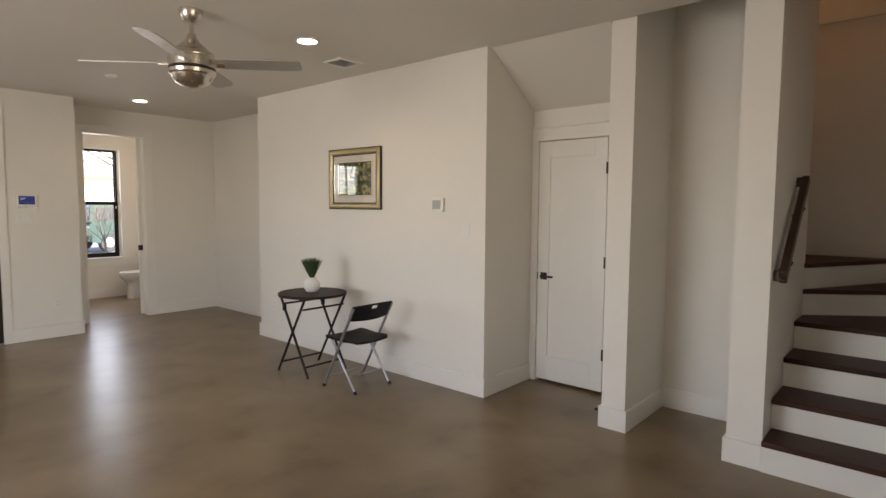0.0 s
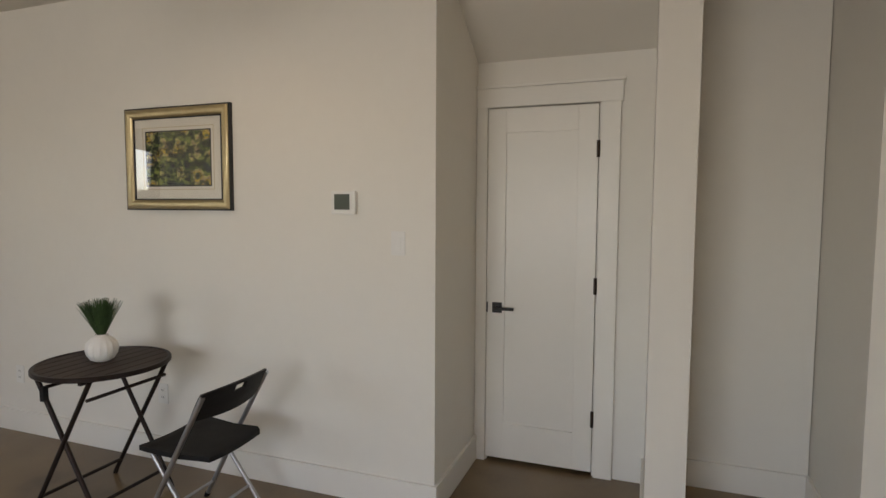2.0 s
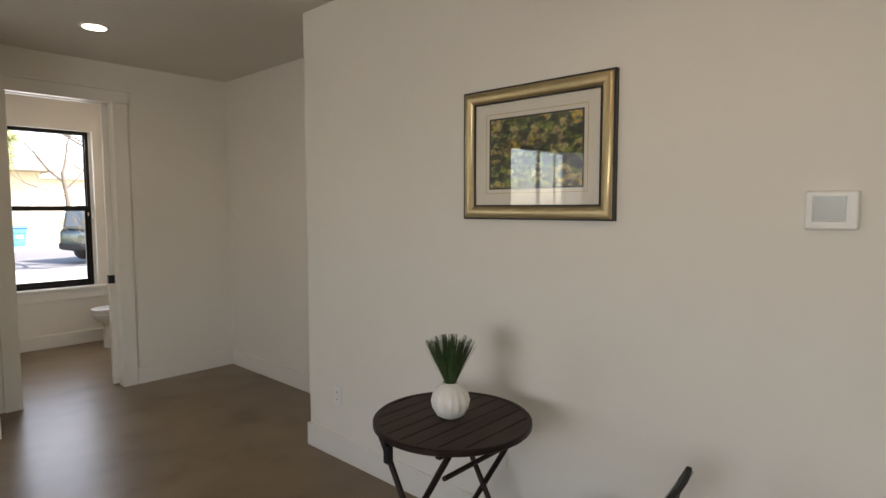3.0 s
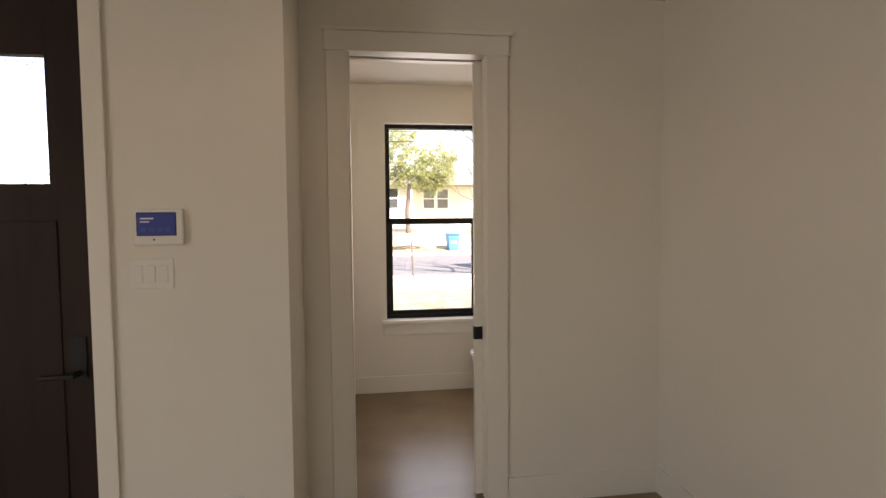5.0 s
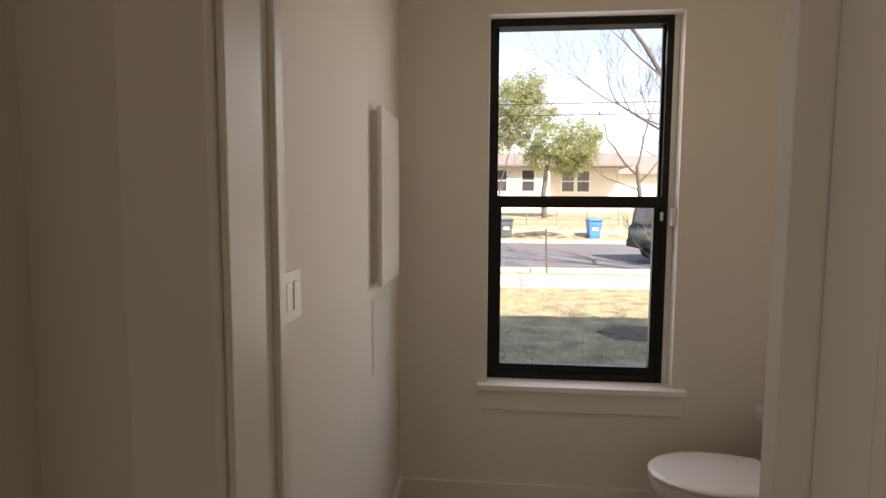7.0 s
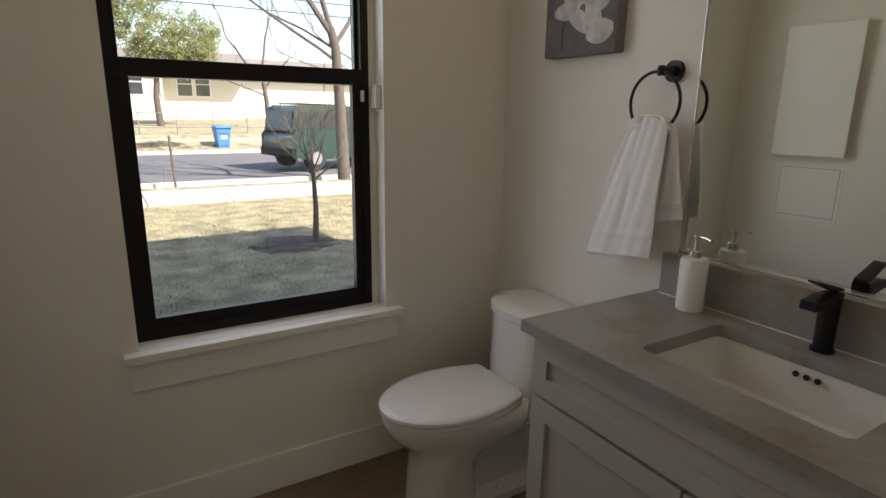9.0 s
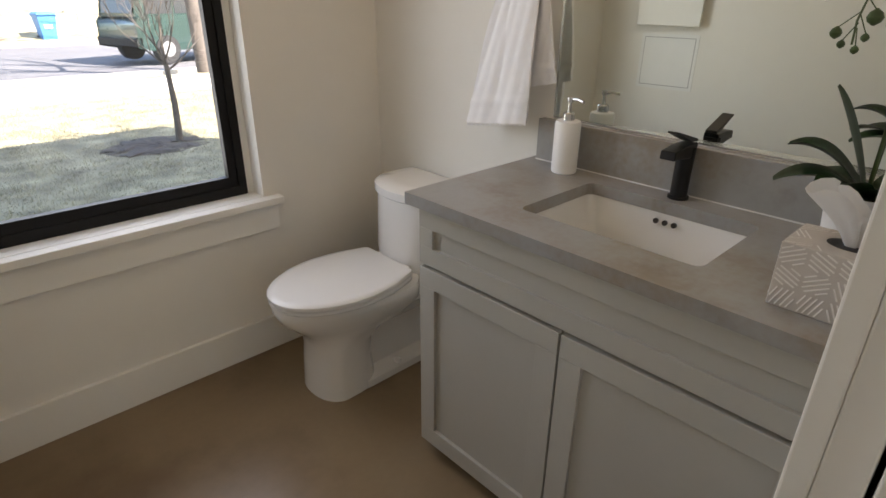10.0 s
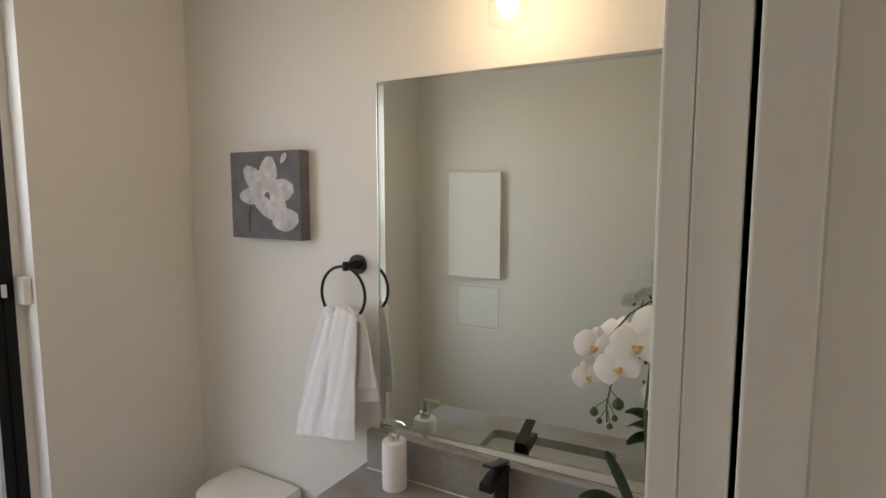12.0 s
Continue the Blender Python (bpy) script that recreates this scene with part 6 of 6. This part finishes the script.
# far house
ho = thing("house", (6.0, 50.0, 0.6), "cream one-storey house with a low brown roof across the street", "house")
part("wall", B((0.5, 6.1, 50.0, 58, 0.5, 4.3), (6.1, 11.6, 51.2, 58, 0.5, 4.3)), SIDING, ho)
bm = bmesh.new()
prism(bm, [(49.2, 4.25), (54.5, 5.5), (59.5, 4.25), (59.5, 4.1), (49.2, 4.1)], "x", -0.1, 12.2)
part("roof", bm, ROOFM, ho, "low brown shingle roof")
for wx, wy in ((4.25, 50.0), (7.35, 51.2), (8.5, 51.2), (2.2, 50.0)):
    wn_ = part("window", B((wx - 0.08, wx + 0.98, wy - 0.05, wy + 0.0, 2.2, 2.28), (wx - 0.08, wx + 0.98, wy - 0.05, wy, 3.84, 3.92), (wx - 0.08, wx, wy - 0.05, wy, 2.28, 3.84), (wx + 0.9, wx + 0.98, wy - 0.05, wy, 2.28, 3.84),
                           (wx, wx + 0.9, wy - 0.045, wy, 3.03, 3.09)), TRIM, ho, "white-framed sash window")
    part("pane", B((wx, wx + 0.9, wy - 0.02, wy - 0.005, 2.28, 3.84)), WINDK, wn_)
part("porch_post", B((6.15, 6.27, 49.5, 49.62, 0.6, 4.1)), TRIM, ho)
ob = thing("outbuilding", (15, 60, 0.6), "pale far house behind the trees", "house")
part("wall", B((12.0, 24.0, 60, 68, 0.4, 4.0)), SIDING, ob)
bm = bmesh.new()
prism(bm, [(59.2, 4.0), (64, 6.0), (69, 4.0)], "x", 11.5, 24.5)
part("roof", bm, ROOFM, ob)
structure("retaining_wall", B((-10, 24, 36.0, 36.25, GZ - 0.1, GZ + 0.42)), STONE, "low pale stone retaining wall before the far yard", "wall", bevel=0.02)
fn = thing("chain_fence", (5, 37.5, 0.2), "thin grey metal yard fence across the street", "fence")
for i in range(14):
    part("post", tube(bmesh.new(), [(-4 + i * 1.6, 37.5, 0.1), (-4 + i * 1.6, 37.5, 1.25)], 0.03, 6), STEEL, fn)
for zz in (0.55, 1.22):
    part("rail", tube(bmesh.new(), [(-4, 37.5, zz), (16.8, 37.5, zz)], 0.02, 6), STEEL, fn)
po = thing("metal_post", (3.76, 22.2, GZ), "thin rusty metal post at the kerb", "post")
part("post", tube(bmesh.new(), [(3.78, 22.2, GZ - 0.1), (3.735, 22.2, 0.80)], 0.028, 8), BARK, po)
br = thing("brush_pile", (4.5, 35.5, GZ), "low pile of cut brown branches on the verge", "brush pile")
rng = random.Random(2)
bm = bmesh.new()
for i in range(160):
    cx_, cy_ = 4.5 + rng.gauss(0, 0.9), 35.4 + rng.gauss(0, 0.3)
    an, ln = rng.gauss(0, 0.5), rng.uniform(0.5, 1.3)
    z = GZ + 0.03 + rng.random() * 0.35 * max(0.1, 1 - abs(cx_ - 4.5) / 1.9)
    tube(bm, [(cx_ - ln * math.cos(an) / 2, cy_ - ln * math.sin(an) / 2, z), (cx_, cy_, z + rng.uniform(0, 0.08)), (cx_ + ln * math.cos(an) / 2, cy_ + ln * math.sin(an) / 2, z)], 0.014, 4)
part("branches", bm, BARK, br)


def bin_(x, y, material, label, rot):
    t = thing("wheelie_bin", (x, y, GZ - 0.02), label, "bin", "bins at the kerb")
    M = Matrix.Translation((x, y, GZ - 0.02)) @ Matrix.Rotation(rot, 4, "Z")
    bm = bmesh.new()
    loft(bm, [[M @ Vector((sx * w_, sy * d_, z)) for sx, sy in ((-1, -1), (1, -1), (1, 1), (-1, 1))] for w_, d_, z in ((0.23, 0.25, 0.06), (0.31, 0.36, 0.92), (0.33, 0.38, 0.94), (0.33, 0.38, 0.98))])
    part("body", bm, material, t, bevel=0.02)
    bm = bmesh.new()
    loft(bm, [[M @ Vector((sx * w_, sy * d_ - 0.02, z)) for sx, sy in ((-1, -1), (1, -1), (1, 1), (-1, 1))] for w_, d_, z in ((0.345, 0.41, 0.982), (0.345, 0.41, 1.01), (0.27, 0.33, 1.07))])
    part("lid", bm, material, t, bevel=0.012)
    for s_ in (-1, 1):
        part("wheel", tube(bmesh.new(), [M @ Vector((s_ * 0.24, 0.24, 0.12)), M @ Vector((s_ * 0.29, 0.24, 0.12))], 0.12, 20), TYRE, t)
    part("handle", tube(bmesh.new(), [M @ Vector((-0.26, 0.40, 0.93)), M @ Vector((-0.26, 0.45, 0.95)), M @ Vector((0.26, 0.45, 0.95)), M @ Vector((0.26, 0.40, 0.93))], 0.016, 8), material, t)
    bm = bmesh.new()
    obox(bm, M @ Matrix.Translation((0, -0.325, 0.60)) @ Matrix.Rotation(radians(-7), 4, "X"), 0.26, 0.008, 0.22)
    part("label_plate", bm, WPLAST, t, "pale marking plate")
    return t


bin_(7.1, 34.9, BINB, "blue wheeled recycling bin at the kerb", 0.1)
bin_(2.9, 34.9, BING, "dark grey wheeled bin at the kerb", -0.05)

# parked SUV
sv = thing("suv", (8.95, 26.0, GZ - 0.10), "dark green boxy SUV parked in the street", "car")
MS = Matrix.Translation((9.05, 26.2, GZ - 0.10)) @ Matrix.Rotation(radians(16), 4, "Z") @ Matrix.Diagonal((0.92, 1.04, 1.15, 1))
W = 0.86


def hull(side, y0, y1, inset=0.0):
    bm = bmesh.new()
    prism(bm, side, "y", y0, y1)
    bmesh.ops.transform(bm, matrix=MS, verts=bm.verts[:])
    return bm


part("body", hull([(2.15, 0.42), (2.20, 0.62), (2.15, 0.90), (1.95, 0.98), (1.05, 1.06), (-2.05, 1.06), (-2.18, 0.95), (-2.20, 0.45), (-1.75, 0.38), (-0.85, 0.36), (0.85, 0.36), (1.75, 0.38)], -W, W), CARG, sv, "dark green body", bevel=0.05, smooth=True)
part("cabin", hull([(1.10, 1.05), (0.55, 1.62), (0.40, 1.70), (-1.85, 1.72), (-2.0, 1.66), (-2.12, 1.05)], -W + 0.10, W - 0.10), CARG, sv, bevel=0.05, smooth=True)
part("windscreen", hull([(1.10, 1.10), (1.125, 1.10), (0.60, 1.62), (0.575, 1.62)], -W + 0.18, W - 0.18), WINDK, sv)
part("rear_window", hull([(-2.13, 1.15), (-2.15, 1.15), (-2.045, 1.60), (-2.02, 1.60)], -W + 0.2, W - 0.2), CARGL, sv)
for s_ in (-1, 1):
    y0 = s_ * (W - 0.105)
    for a_, b_ in ((0.75, 0.02), (-0.06, -0.85), (-0.95, -1.8)):
        q = sorted((y0, y0 + s_ * 0.012))
        part("side_window", hull([(a_, 1.14), (a_ - (0.30 if a_ > 0.5 else 0), 1.58), (b_, 1.58), (b_, 1.14)], *q), CARGL, sv)
    for wx in (1.35, -1.35):
        wh = part("wheel", tube(bmesh.new(), [MS @ Vector((wx, s_ * (W - 0.20), 0.36)), MS @ Vector((wx, s_ * (W + 0.02), 0.36))], 0.36, 28), TYRE, sv, "black tyre")
        part("rim", tube(bmesh.new(), [MS @ Vector((wx, s_ * (W - 0.0), 0.36)), MS @ Vector((wx, s_ * (W + 0.03), 0.36))], 0.20, 20), STEEL, wh)
    part("headlight", hull([(2.16, 0.70), (2.205, 0.70), (2.19, 0.86), (2.15, 0.86)], *sorted((s_ * 0.5, s_ * 0.78))), CHROME, sv)
    part("mirror", hull([(0.85, 1.08), (0.95, 1.08), (0.95, 1.22), (0.85, 1.22)], *sorted((s_ * W, s_ * (W + 0.16)))), BLACKP, sv)
part("grille", hull([(2.18, 0.68), (2.215, 0.68), (2.20, 0.86), (2.17, 0.86)], -0.45, 0.45), BLACKP, sv)
part("bumper", hull([(2.14, 0.40), (2.28, 0.42), (2.28, 0.58), (2.14, 0.60)], -W, W), BLACKP, sv, bevel=0.02)
part("bumper", hull([(-2.14, 0.42), (-2.28, 0.44), (-2.28, 0.60), (-2.14, 0.62)], -W, W), BLACKP, sv, bevel=0.02)
part("roof_rack", hull([(0.2, 1.75), (-1.7, 1.77), (-1.7, 1.80), (0.2, 1.78)], -0.6, 0.6), BLACKP, sv)

wr = thing("power_line", (40, 30, GZ), "thin overhead power lines between wooden poles along the street", "power line")
for px_ in (-40, 46):
    part("pole", tube(bmesh.new(), [(px_, 30.0, GZ - 0.3), (px_, 30.0, 7.4)], 0.14, 12, 0.10), BARK, wr)
    part("cross_arm", B((px_ - 0.06, px_ + 0.06, 29.4, 30.6, 6.9, 7.0)), BARK, wr)
for zz in (5.35, 4.9):
    part("cable", tube(bmesh.new(), [(-40 + 8.6 * i, 30, zz + 0.0011 * ((-40 + 8.6 * i) - 3) ** 2 * 0.8) for i in range(11)], 0.016, 6), TYRE, wr)
# woods in the distance
rng = random.Random(31)
verts, faces = [], []
for i in range(5000):
    x, y = rng.uniform(-60, 90), rng.uniform(90, 110)
    z = rng.random() ** 1.4 * (6 + 2.5 * noise.noise(Vector((x * 0.12, 0, 0))))
    a_ = Vector((rng.uniform(-1, 1), rng.uniform(-0.3, 0.3), rng.uniform(-1, 1))).normalized() * rng.uniform(0.4, 1.0)
    b_ = Vector((-a_.z, a_.y, a_.x)) * 0.35
    q, n_ = Vector((x, y, z + 0.6)), len(verts)
    verts += [tuple(q - a_), tuple(q + b_), tuple(q + a_), tuple(q - b_)]
    faces.append((n_, n_ + 1, n_ + 2, n_ + 3))
me = bpy.data.meshes.new("far_woods")
me.from_pydata(verts, [], faces)
me.materials.append(BARK)
tagged(new("far_woods", me), "hazy grey winter woods beyond the houses", "woods", kind="stuff")
